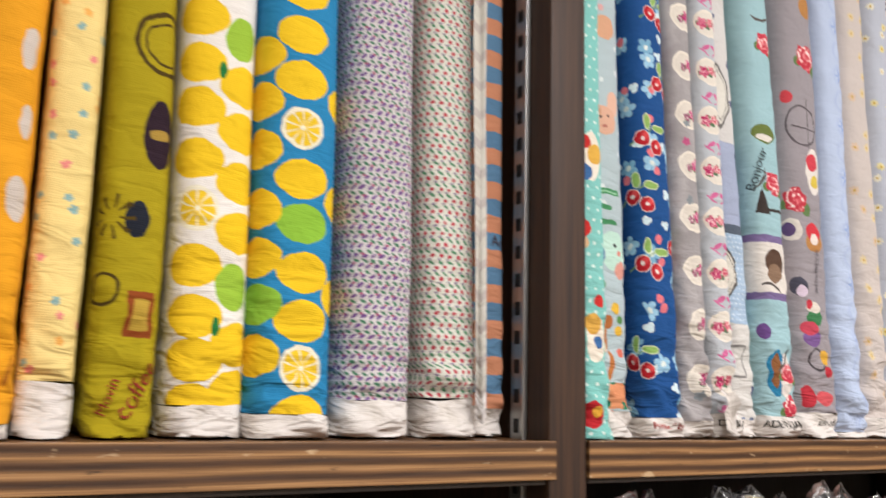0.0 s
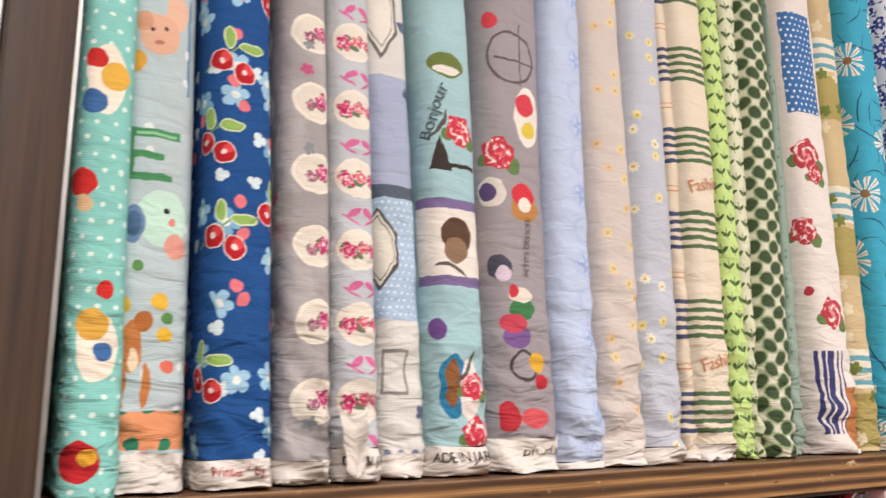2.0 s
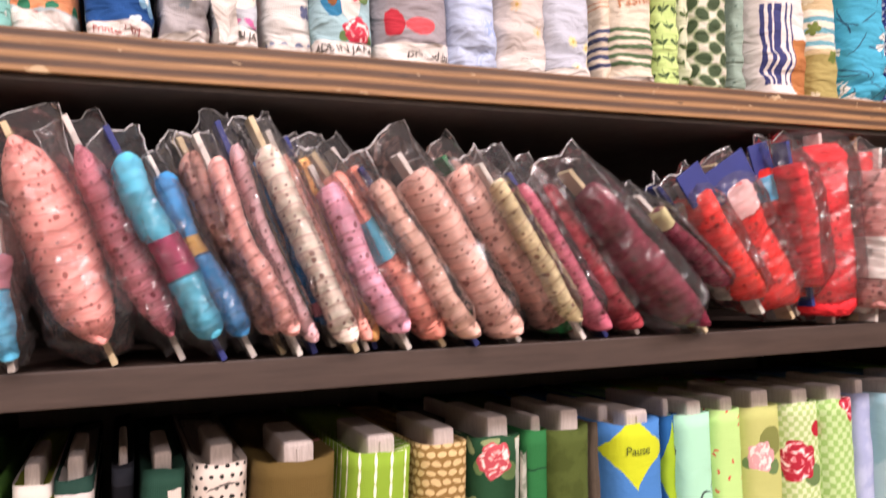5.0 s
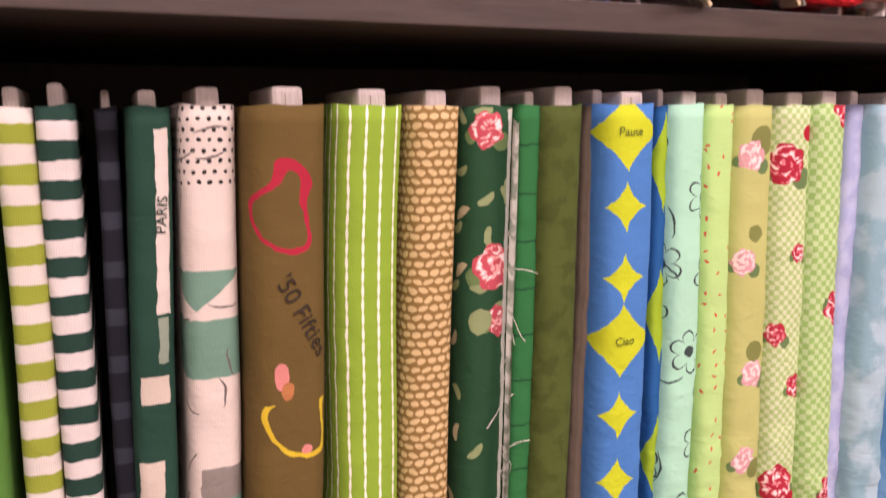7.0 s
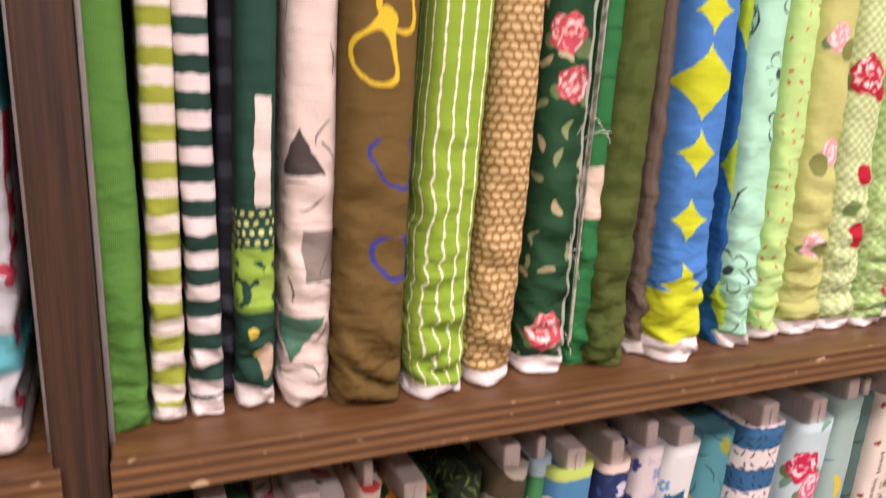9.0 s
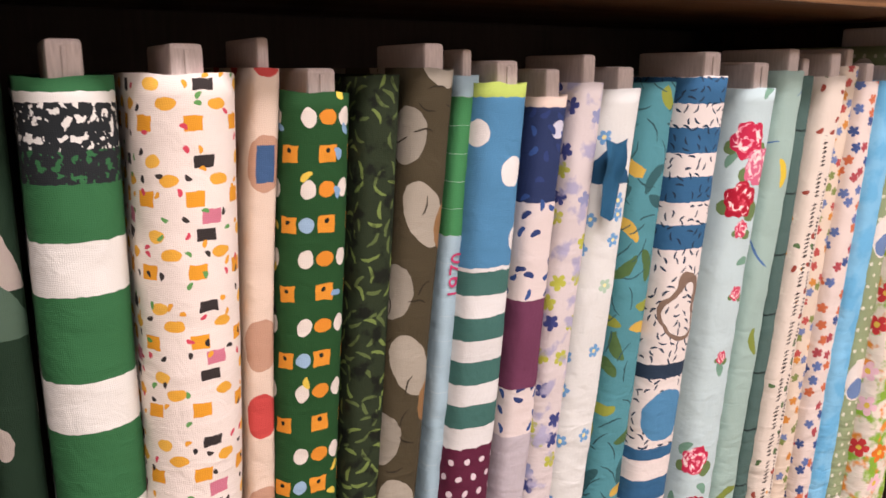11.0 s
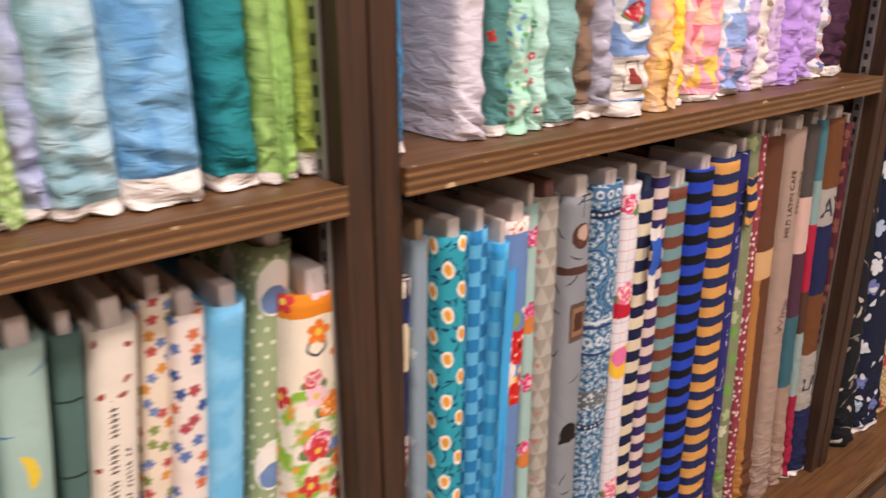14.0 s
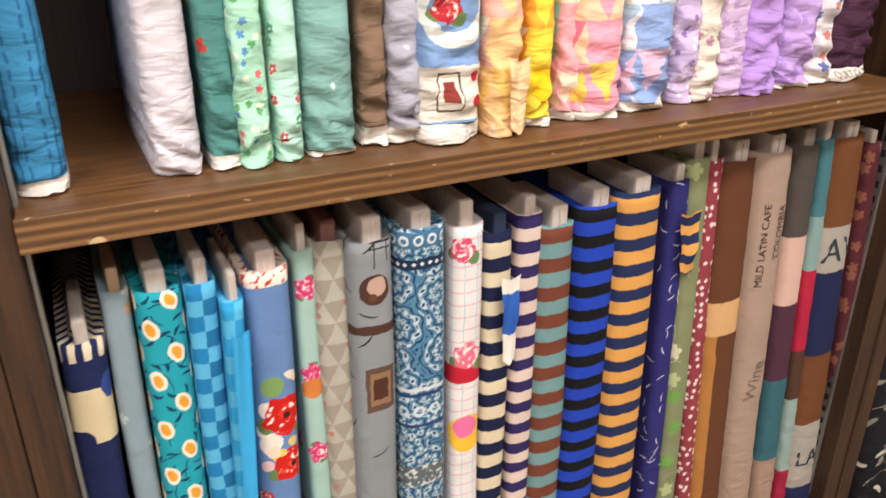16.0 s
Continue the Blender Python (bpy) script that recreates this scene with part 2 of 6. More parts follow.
    def ringrow(self, col, v, step, r):
        x = ((self.u / step).fract() - 0.5) * step
        return self.over(col, (hyp(x, self.v - v) - r * 0.75).absolute().lt(r * 0.22))

    def dotrow(self, col, v, step, r):
        x = ((self.u / step).fract() - 0.5) * step
        return self.over(col, (x.absolute() + (self.v - v).absolute()).lt(r))

    def starc(self, col, su, sv, ou, ov, a, b):
        x, y, p, q = self.cell(su, sv, ou, ov)
        m = (x.absolute() / a).power(0.7) + (y.absolute() / b).power(0.7)
        return self.over(col, m.lt(1.0))

    def paisley(self, pale, dark, size):
        x, y, p, q, w = self.scatter(size, 5)
        d, t = hyp(x, y), y.atan2(x)
        swirl = d * 620 + t + q * 6 + (t * 8 + d * 300).cos() * 0.9
        k = swirl.sin()
        self.over(pale, k.gt(0.25) * d.lt(size * 0.62))
        self.over(dark, k.gt(0.78) * (t * 14).cos().gt(0.1) + k.lt(-0.86))
        return self

    def pebble(self, col, size):
        x, y, i, j = self.cell(size, size * 0.8, 0, 0, 1)
        t = ((i * 12.98 + j * 78.2).sin() * 43.7).fract() * 1.6 - 0.8
        x2, y2 = x + y * t, y
        return self.over(col, hyp(x2 / (size * 0.42), y2 / (size * 0.28)).lt(1.0))

    def blotch(self, col, scale, level):
        n = self.nt.nodes.new("ShaderNodeTexNoise")
        n.noise_dimensions = "2D"
        n.inputs["Scale"].default_value = scale
        n.inputs["Detail"].default_value = 4
        self.nt.links.new(self.uv, n.inputs["Vector"])
        m = (Ex(self.nt, n.outputs["Fac"]) - (level - 0.06)) / 0.12
        return self.over(col, m.op("MAXIMUM", 0.0).op("MINIMUM", 1.0))

    def blotchin(self, col, v0, v1, scale):
        n = self.nt.nodes.new("ShaderNodeTexNoise")
        n.noise_dimensions = "2D"
        n.inputs["Scale"].default_value = scale * 3
        self.nt.links.new(self.uv, n.inputs["Vector"])
        return self.over(col, Ex(self.nt, n.outputs["Fac"]).gt(0.42) * self.v.within(v0, v1))

    def done(self):
        """Weave, faint fading and crumples."""
        nt = self.nt
        fade = nt.nodes.new("ShaderNodeTexNoise")
        fade.inputs["Scale"].default_value = 14
        fade.inputs["Detail"].default_value = 5
        nt.links.new(self.flat, fade.inputs["Vector"])
        k = Ex(nt, fade.outputs["Fac"]) * 0.16 + 0.92
        mul = nt.nodes.new("ShaderNodeVectorMath")
        mul.operation = "SCALE"
        nt.links.new(self.col, mul.inputs[0])
        nt.links.new(k.s, mul.inputs["Scale"])
        nt.links.new(mul.outputs[0], self.bsdf.inputs["Base Color"])
        weave = ((self.u * 5200).sin() + (self.v * 5200).sin()) * 0.00004
        crumple = nt.nodes.new("ShaderNodeTexNoise")
        crumple.inputs["Scale"].default_value = 42
        crumple.inputs["Detail"].default_value = 3
        crumple.inputs["Distortion"].default_value = 0.7
        nt.links.new(self.flat, crumple.inputs["Vector"])
        height = weave + Ex(nt, crumple.outputs["Fac"]) * 0.0022
        slant = nt.nodes.new("ShaderNodeMapping")
        slant.inputs["Rotation"].default_value = (0, 0, 0.45)
        slant.inputs["Scale"].default_value = (38, 105, 1)
        slant.inputs["Location"].default_value = (COUNT[0] * 3.1, COUNT[0] * 1.7, 0)
        nt.links.new(self.flat, slant.inputs["Vector"])
        crease = nt.nodes.new("ShaderNodeTexNoise")
        crease.inputs["Scale"].default_value = 1.0
        crease.inputs["Detail"].default_value = 2
        crease.inputs["Distortion"].default_value = 0.6
        nt.links.new(slant.outputs[0], crease.inputs["Vector"])
        foot = (self.v.absolute() * 7 + 1).power(-2.0)
        height = height + Ex(nt, crease.outputs["Fac"]) * foot * 0.013
        bump = nt.nodes.new("ShaderNodeBump")
        bump.inputs["Strength"].default_value = 0.7
        bump.inputs["Distance"].default_value = 1.0
        nt.links.new(height.s, bump.inputs["Height"])
        nt.links.new(bump.outputs[0], self.bsdf.inputs["Normal"])
        return self.mat


def surface(name, col, col2, rough, stretch=(1, 1, 1), scale=20.0, bump=0.0, metal=0.0, detail=6):
    """A plain surface with grain between two colours, in the object's own metres."""
    mat = bpy.data.materials.new(name)
    mat.use_nodes = True
    nt = mat.node_tree
    b = nt.nodes["Principled BSDF"]
    b.inputs["Roughness"].default_value, b.inputs["Metallic"].default_value = rough, metal
    tc = nt.nodes.new("ShaderNodeNewGeometry")
    mp = nt.nodes.new("ShaderNodeMapping")
    mp.inputs["Scale"].default_value = stretch
    nt.links.new(tc.outputs["Position"], mp.inputs[0])
    n = nt.nodes.new("ShaderNodeTexNoise")
    n.inputs["Scale"].default_value, n.inputs["Detail"].default_value = scale, detail
    n.inputs["Roughness"].default_value = 0.65
    nt.links.new(mp.outputs[0], n.inputs["Vector"])
    r = nt.nodes.new("ShaderNodeValToRGB")
    r.color_ramp.elements[0].position, r.color_ramp.elements[1].position = 0.3, 0.7
    r.color_ramp.elements[0].color, r.color_ramp.elements[1].color = lin(col), lin(col2)
    nt.links.new(n.outputs["Fac"], r.inputs[0])
    nt.links.new(r.outputs[0], b.inputs["Base Color"])
    big = nt.nodes.new("ShaderNodeTexNoise")
    big.inputs["Scale"].default_value = scale * 0.17
    nt.links.new(mp.outputs[0], big.inputs["Vector"])
    k = Ex(nt, big.outputs["Fac"]) * 0.3 + (rough - 0.15)
    nt.links.new(k.s, b.inputs["Roughness"])
    if bump:
        bp = nt.nodes.new("ShaderNodeBump")
        bp.inputs["Strength"].default_value, bp.inputs["Distance"].default_value = 0.6, bump
        nt.links.new(n.outputs["Fac"], bp.inputs["Height"])
        nt.links.new(bp.outputs[0], b.inputs["Normal"])
    return mat


def plywood(name, show=1.0):
    """Brown-stained shelf edge: pale and dark plies as long layers, open grain, rubbed spots and dark dents."""
    mat = surface(name, "#301e10", "#583a20", 0.5, (1.5, 30, 30), 9.0, 0.0006)
    nt = mat.node_tree
    b = nt.nodes["Principled BSDF"]
    old = b.inputs["Base Color"].links[0].from_socket
    geo = nt.nodes.new("ShaderNodeTexCoord")
    sep = nt.nodes.new("ShaderNodeSeparateXYZ")
    nt.links.new(geo.outputs["Object"], sep.inputs[0])

    def grain(scale, size, detail, lo, hi):
        mp = nt.nodes.new("ShaderNodeMapping")
        mp.inputs["Scale"].default_value = scale
        nt.links.new(geo.outputs["Object"], mp.inputs[0])
        n = nt.nodes.new("ShaderNodeTexNoise")
        n.inputs["Scale"].default_value, n.inputs["Detail"].default_value = size, detail
        nt.links.new(mp.outputs[0], n.inputs["Vector"])
        return ((Ex(nt, n.outputs["Fac"]) - lo) / (hi - lo)).op("MAXIMUM", 0.0).op("MINIMUM", 1.0)

    def over(mask, col):
        mix = nt.nodes.new("ShaderNodeMix")
        mix.data_type = "RGBA"
        nt.links.new(mask.s, mix.inputs[0])
        nt.links.new(b.inputs["Base Color"].links[0].from_socket, mix.inputs[6])
        mix.inputs[7].default_value = lin(col)
        nt.links.new(mix.outputs[2], b.inputs["Base Color"])

    nt.links.new(old, b.inputs["Base Color"])
    z = Ex(nt, sep.outputs[2]) + (grain((1.2, 1, 1), 6, 2, 0.0, 1.0) - 0.5) * 0.0034
    ply = (z * (6.283 / 0.0076)).sin() * 0.5 + 0.5
    streak = grain((5, 90, 420), 3, 8, 0.30, 0.68)
    over(ply.power(1.3) * (streak * 0.6 + 0.35) * show + (1 - show) * 0.12, "#a87a4a")
    over(ply.power(3.0) * streak * 0.55 * show, "#c49a66")
    over(grain((14, 40, 120), 3, 4, 0.66, 0.72) * 0.8, "#1f140d")
    over(grain((26, 26, 60), 2, 3, 0.66, 0.71) * 0.8, "#d0b48c")
    return mat


PLY = plywood("stained_plywood_edge")
PLY_RUBBED = plywood("rubbed_plywood_edge", 0.4)
LAMINATE = surface("brown_shelf_laminate", "#4a311d", "#7c5633", 0.42, (1.6, 34, 2), 7.0, 0.0002, 0.0, 9)
POSTWOOD = surface("brown_post_veneer", "#1e120a", "#4a301b", 0.6, (34, 34, 1.1), 7.0, 0.0004, 0.0, 10)
DARKBOARD = surface("dark_stained_board", "#3a2e28", "#4c3e36", 0.5, (2, 20, 20), 9.0, 0.0003)
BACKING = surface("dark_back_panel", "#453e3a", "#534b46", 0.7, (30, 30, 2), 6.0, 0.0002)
STEEL = surface("zinc_shelf_standard", "#9a9a98", "#bcbcba", 0.38, (30, 30, 3), 12.0, 0.0001, 0.85)
SLOT = surface("black_slot", "#0c0c0c", "#141414", 0.8)
CARD = surface("grey_card_core", "#aca29b", "#c8beb7", 0.85, (60, 60, 6), 12.0, 0.0004)
FLOOR = surface("vinyl_floor", "#8d8578", "#a39a8c", 0.4, (1, 1, 1), 14.0, 0.0002)
# tone of the unseen south wall, chosen for the light it throws back
BOUNCE_WALL = surface("beige_bounce_wall", "#a89a8a", "#c0b4a4", 0.8, (6, 1, 1), 9.0)
PLASTER = surface("white_wall_paint", "#c9c5bc", "#d6d2ca", 0.8, (1, 1, 1), 30.0, 0.0003)
THREAD = surface("loose_thread", "#c8c2b4", "#dcd6c8", 0.8, (1, 1, 1), 200.0)


# ---- mesh helpers ----
def mesh_object(name, verts, faces, mat, parent=None, label="", uvs=None, smooth=False):
    me = bpy.data.meshes.new(name)
    me.from_pydata(verts, [], faces)
    me.materials.append(mat)
    if uvs:
        layer = me.uv_layers.new(name="cloth")
        for loop in me.loops:
            layer.data[loop.index].uv = uvs[loop.vertex_index]
    if smooth:
        me.polygons.foreach_set("use_smooth", [True] * len(me.polygons))
    me.update()
    ob = new(name, me)
    if parent:
        ob.parent = parent
    if label:
        ob["label"] = label
    return ob


def part(name, bm, mat, parent=None, label="", smooth=False):
    me = bpy.data.meshes.new(name)
    bm.to_mesh(me)
    bm.free()
    me.materials.append(mat)
    if smooth:
        me.polygons.foreach_set("use_smooth", [True] * len(me.polygons))
    ob = new(name, me)
    if parent:
        ob.parent = parent
    if label:
        ob["label"] = label
    return ob


def box_bm(x0, x1, y0, y1, z0, z1, bevel=0.0015):
    bm = bmesh.new()
    bmesh.ops.create_cube(bm, size=1, matrix=Matrix.Translation(((x0 + x1) / 2, (y0 + y1) / 2, (z0 + z1) / 2)) @ Matrix.Diagonal((x1 - x0, y1 - y0, z1 - z0, 1)))
    if bevel:
        bmesh.ops.bevel(bm, geom=bm.edges[:], offset=bevel, segments=2, affect="EDGES", profile=0.6)
    return bm


# ---- structure: shelving and shop ----
Z_A, Z_B, Z_C, Z_D = 1.748, 1.569, 0.948, 0.25
Z_C3 = 0.953
X0, X1, X2, X3, X4 = -0.97, 0.0, 0.93, 1.86, 2.79
DEPTH, TOP = 0.40, 2.62


def board(name, x0, x1, z, th, label, edge, top, front=0.0):
    base = new(name)
    base.location = ((x0 + x1) / 2, front, z)
    hx = (x1 - x0) / 2
    part("deck", box_bm(-hx, hx, 0.004, DEPTH - front - 0.014, -th, 0), top, base)
    if name == "shelf_a":
        # added dark sheet below the deck: the underside's shade put in as colour
        part("shade_sheet", box_bm(-hx + 0.002, hx - 0.002, 0.0045, DEPTH - front - 0.016, -th - 0.004, -th - 0.0005, 0.001), BACKING, base, "dark sheet for the shade under the shelf")
    part("edge_band", box_bm(-hx - 0.0005, hx + 0.0005, -0.0005, 0.0035, -th - 0.0005, 0.0008, 0.0007), edge, base, "layered plywood front edge")
    return tagged(base, label, "shelf board", "shelf boards", "structure")


for lo, hi in ((-0.94, 0.0), (0.027, 0.918), (0.9745, 1.86), (1.935, 2.80)):
    board("shelf_a", lo, hi, Z_A, 0.022, "brown plywood shelf board with layered edge", PLY, LAMINATE, 0.005)
    board("shelf_b", lo + 0.004, hi - 0.006, Z_B, 0.018, "dark brown stained thin shelf board", DARKBOARD, DARKBOARD, 0.004)
    board("shelf_c", lo, hi, Z_C3 if 0.9 < lo < 1.5 else Z_C, 0.023, "brown plywood shelf board with rubbed edge", PLY_RUBBED, LAMINATE)
    board("shelf_top", lo, hi, Z_A + 0.66, 0.022, "brown plywood top shelf board", PLY, LAMINATE)


def post(x0, x1, twin):
    base = new("shelf_post")
    base.location = ((x0 + x1) / 2, 0.006, Z_D)
    h, half = TOP - Z_D, (x1 - x0) / 2
    if twin:
        part("panel", box_bm(-half, -0.0004, 0.002, DEPTH - 0.020, 0, h, 0.002), POSTWOOD, base)
        part("panel", box_bm(0.0004, half, 0, DEPTH - 0.020, 0, h, 0.002), POSTWOOD, base)
    else:
        part("panel", box_bm(-half, half, 0, DEPTH - 0.020, 0, h, 0.002), POSTWOOD, base)
    return tagged(base, "dark brown veneered upright panel between shelf bays", "shelf post", "shelf posts", "structure")


POSTS = ((-0.975, -0.945, False), (-0.004, 0.0255, False), (0.921, 0.9735, True), (1.879, 1.932, True), (2.83, 2.86, False))
for x0, x1, twin in POSTS:
    post(x0, x1, twin)


def standard(x, side):
    base = new("shelf_standard")
    base.location = (x, 0.036, Z_D)
    part("channel", box_bm(-0.0018, 0.0018, -0.007, 0.007, 0.002, TOP - Z_D - 0.05, 0.0008), STEEL, base)
    if side > 0:
        return tagged(base, "thin zinc shelf standard on the upright", "shelf standard", "shelf standards", "structure")
    n = int((TOP - Z_D) / 0.019)
    verts, faces = [], []
    for i in range(n):
        z = 0.02 + i * 0.019
        k = len(verts)
        verts += [(side * 0.0022, -0.003, z), (side * 0.0022, 0.003, z), (side * 0.0022, 0.003, z + 0.009), (side * 0.0022, -0.003, z + 0.009)]
        faces += [(k, k + 1, k + 2, k + 3)]
    mesh_object("slots", verts, faces, SLOT, base, "row of dark bracket slots")
    return tagged(base, "zinc slotted steel shelf standard on the upright", "shelf standard", "shelf standards", "structure")


for x0, x1, twin in POSTS[1:4]:
    standard(x0 - 0.0023, -1)
    standard(x1 + 0.0023, 1)

# back, plinth with its ledge, and the shop around
tagged(part("back_panel", box_bm(X0 - 0.02, X4 + 0.02, DEPTH, DEPTH + 0.02, 0, TOP), BACKING), "dark brown wooden back panel of the shelving", "panel", kind="structure")
plinth = new("plinth")
plinth.location = (0.91, 0, 0)
part("ledge", box_bm(-1.9, 1.9, -0.055, DEPTH - 0.004, Z_D - 0.024, Z_D - 0.0008, 0.002), LAMINATE, plinth)
part("nosing", box_bm(-1.9, 1.9, -0.062, -0.0555, Z_D - 0.026, Z_D + 0.0005, 0.0012), PLY, plinth, "pale worn front lip")
part("riser", box_bm(-1.9, 1.9, -0.045, -0.027, 0.012, Z_D - 0.0265, 0.002), LAMINATE, plinth)
part("rail", box_bm(-1.9, 1.9, -0.052, -0.0455, Z_D - 0.085, Z_D - 0.065, 0.002), POSTWOOD, plinth)
tagged(plinth, "brown wooden base cabinet ledge under the shelves", "plinth", kind="structure")
tagged(part("floor", box_bm(-3, 5, -4, 0.6, -0.05, 0, 0), FLOOR), "beige vinyl shop floor", "floor", kind="structure")
tagged(part("ceiling", box_bm(-3, 5, -4, 0.6, 2.9, 2.95, 0), PLASTER), "white shop ceiling", "ceiling", kind="structure")
tagged(part("wall_north", box_bm(-3, 5, 0.6, 0.7, 0, 2.9, 0), PLASTER), "white painted wall behind the shelving", "wall", kind="structure")
# plain unseen wall, added to set how much light bounces onto the shelves
tagged(part("wall_south", box_bm(-3, 5, -3.5, -3.4, 0, 2.9, 0), BOUNCE_WALL), "unseen beige wall added across the aisle for bounce light", "wall", kind="structure")
tagged(part("wall_west", box_bm(-3.1, -3, -4, 0.6, 0, 2.9, 0), PLASTER), "white painted end wall", "wall", kind="structure")
tagged(part("wall_east", box_bm(5, 5.1, -4, 0.6, 0, 2.9, 0), PLASTER), "white painted end wall", "wall", kind="structure")

# ---- fabric bolts ----
ROW_Z = {"A1": Z_A, "A2": Z_A, "C1": Z_C, "C2": Z_C, "C3": Z_C3, "C4": Z_C, "D1": Z_D, "D2": Z_D, "D3": Z_D, "D4": Z_D}
PRINT_LIFT = {"A1": 0.004, "A2": 0.004, "C2": 0.003, "C3": -0.002}
SELVAGES = {}
INKS = {}


def selvage_mat(kind):
    if kind not in SELVAGES:
        SELVAGES[kind] = cloth(kind).blotch("#d6d0c6", 30, 0.66).done()
    return SELVAGES[kind]


def ink(col):
    if col not in INKS:
        INKS[col] = surface("print_ink", col, col, 0.85, (1, 1, 1), 60.0)
    return INKS[col]


def profile(w, depth, rnd):
    """Points of the folded cloth seen from above, from back left round the front to back right."""
    d = min(0.5 * w, 0.03) if not rnd else 0.5 * w
    e = 0.62 if not rnd else 0.95
    pts = [(-w / 2, depth), (-w / 2, depth * 0.6), (-w / 2, d + (depth - d) * 0.25)]
    for i in range(15):
        a = math.pi * i / 14
        c, s = math.cos(a), math.sin(a)
        pts.append((-math.copysign(abs(c) ** e, c) * w / 2, d - d * s ** (0.9 if rnd else 0.75)))
    pts += [(w / 2, d + (depth - d) * 0.25), (w / 2, depth * 0.6), (w / 2, depth)]
    run = [0.0]
    for p, q in zip(pts, pts[1:]):
        run.append(run[-1] + math.hypot(q[0] - p[0], q[1] - p[1]))
    mid = run[len(pts) // 2]
    return pts, [r - mid for r in run]


class text:
    def __init__(self, words, u, v, size, col, turn=0):
        self.words, self.u, self.v, self.size, self.col, self.turn = words, u, v, size, col, turn


def add_text(base, t, pts, run, lean, h, wobble):
    cu = bpy.data.curves.new("print", "FONT")
    cu.body, cu.size, cu.align_x, cu.align_y = t.words, t.size, "CENTER", "CENTER"
    tmp = bpy.data.objects.new("print", cu)
    scene.collection.objects.link(tmp)
    me = bpy.data.meshes.new_from_object(tmp.evaluated_get(bpy.context.evaluated_depsgraph_get()))
    bpy.data.objects.remove(tmp)
    ca, sa = math.cos(radians(t.turn)), math.sin(radians(t.turn))
    xs, ys = [p[0] for p in pts], [p[1] for p in pts]
    for vert in me.vertices:
        x, y = vert.co.x, vert.co.y
        u, v = t.u + x * ca - y * sa, t.v + x * sa + y * ca
        px, py = float(np.interp(u, run, xs)), float(np.interp(u, run, ys))
        dx, dy = wobble(px, py, v)
        vert.co = (px + dx + lean * v / h, py + dy - 0.0011, v)
    me.materials.clear()
    me.materials.append(ink(t.col))
    ob = new("printed_lettering", me)
    ob.parent = base
    ob["label"] = "printed lettering"


FLAPS = {}


def flap_mat(kind):
    if kind not in FLAPS:
        FLAPS[kind] = {"tan": lambda: cloth("#cf9850").hb(0.022, [(0, 0.5, "#1f2a50")]), "blue": lambda: cloth("#d8d4cc").band(0.5, 0.545, "#2f5cae"),
                       "teal": lambda: cloth("#1f5574"), "white": lambda: cloth("#dcd6ce"), "frayed": lambda: cloth("#b4b6a8").blotch("#7c8674", 90, 0.5), "green": lambda: cloth("#8fbc66"),
                       "lime": lambda: cloth("#bcd79a").chk("#96bf6c", 0.005), "peach": lambda: cloth("#eec79c"), "sky": lambda: cloth("#3aa2d8"), "stripe": lambda: cloth("#cfcdc2").hb(0.02, [(0.0, 0.3, "#bdb6b0")]).band(-0.01, 0.022, "#e4e0dc")}[kind]().done()
    return FLAPS[kind]


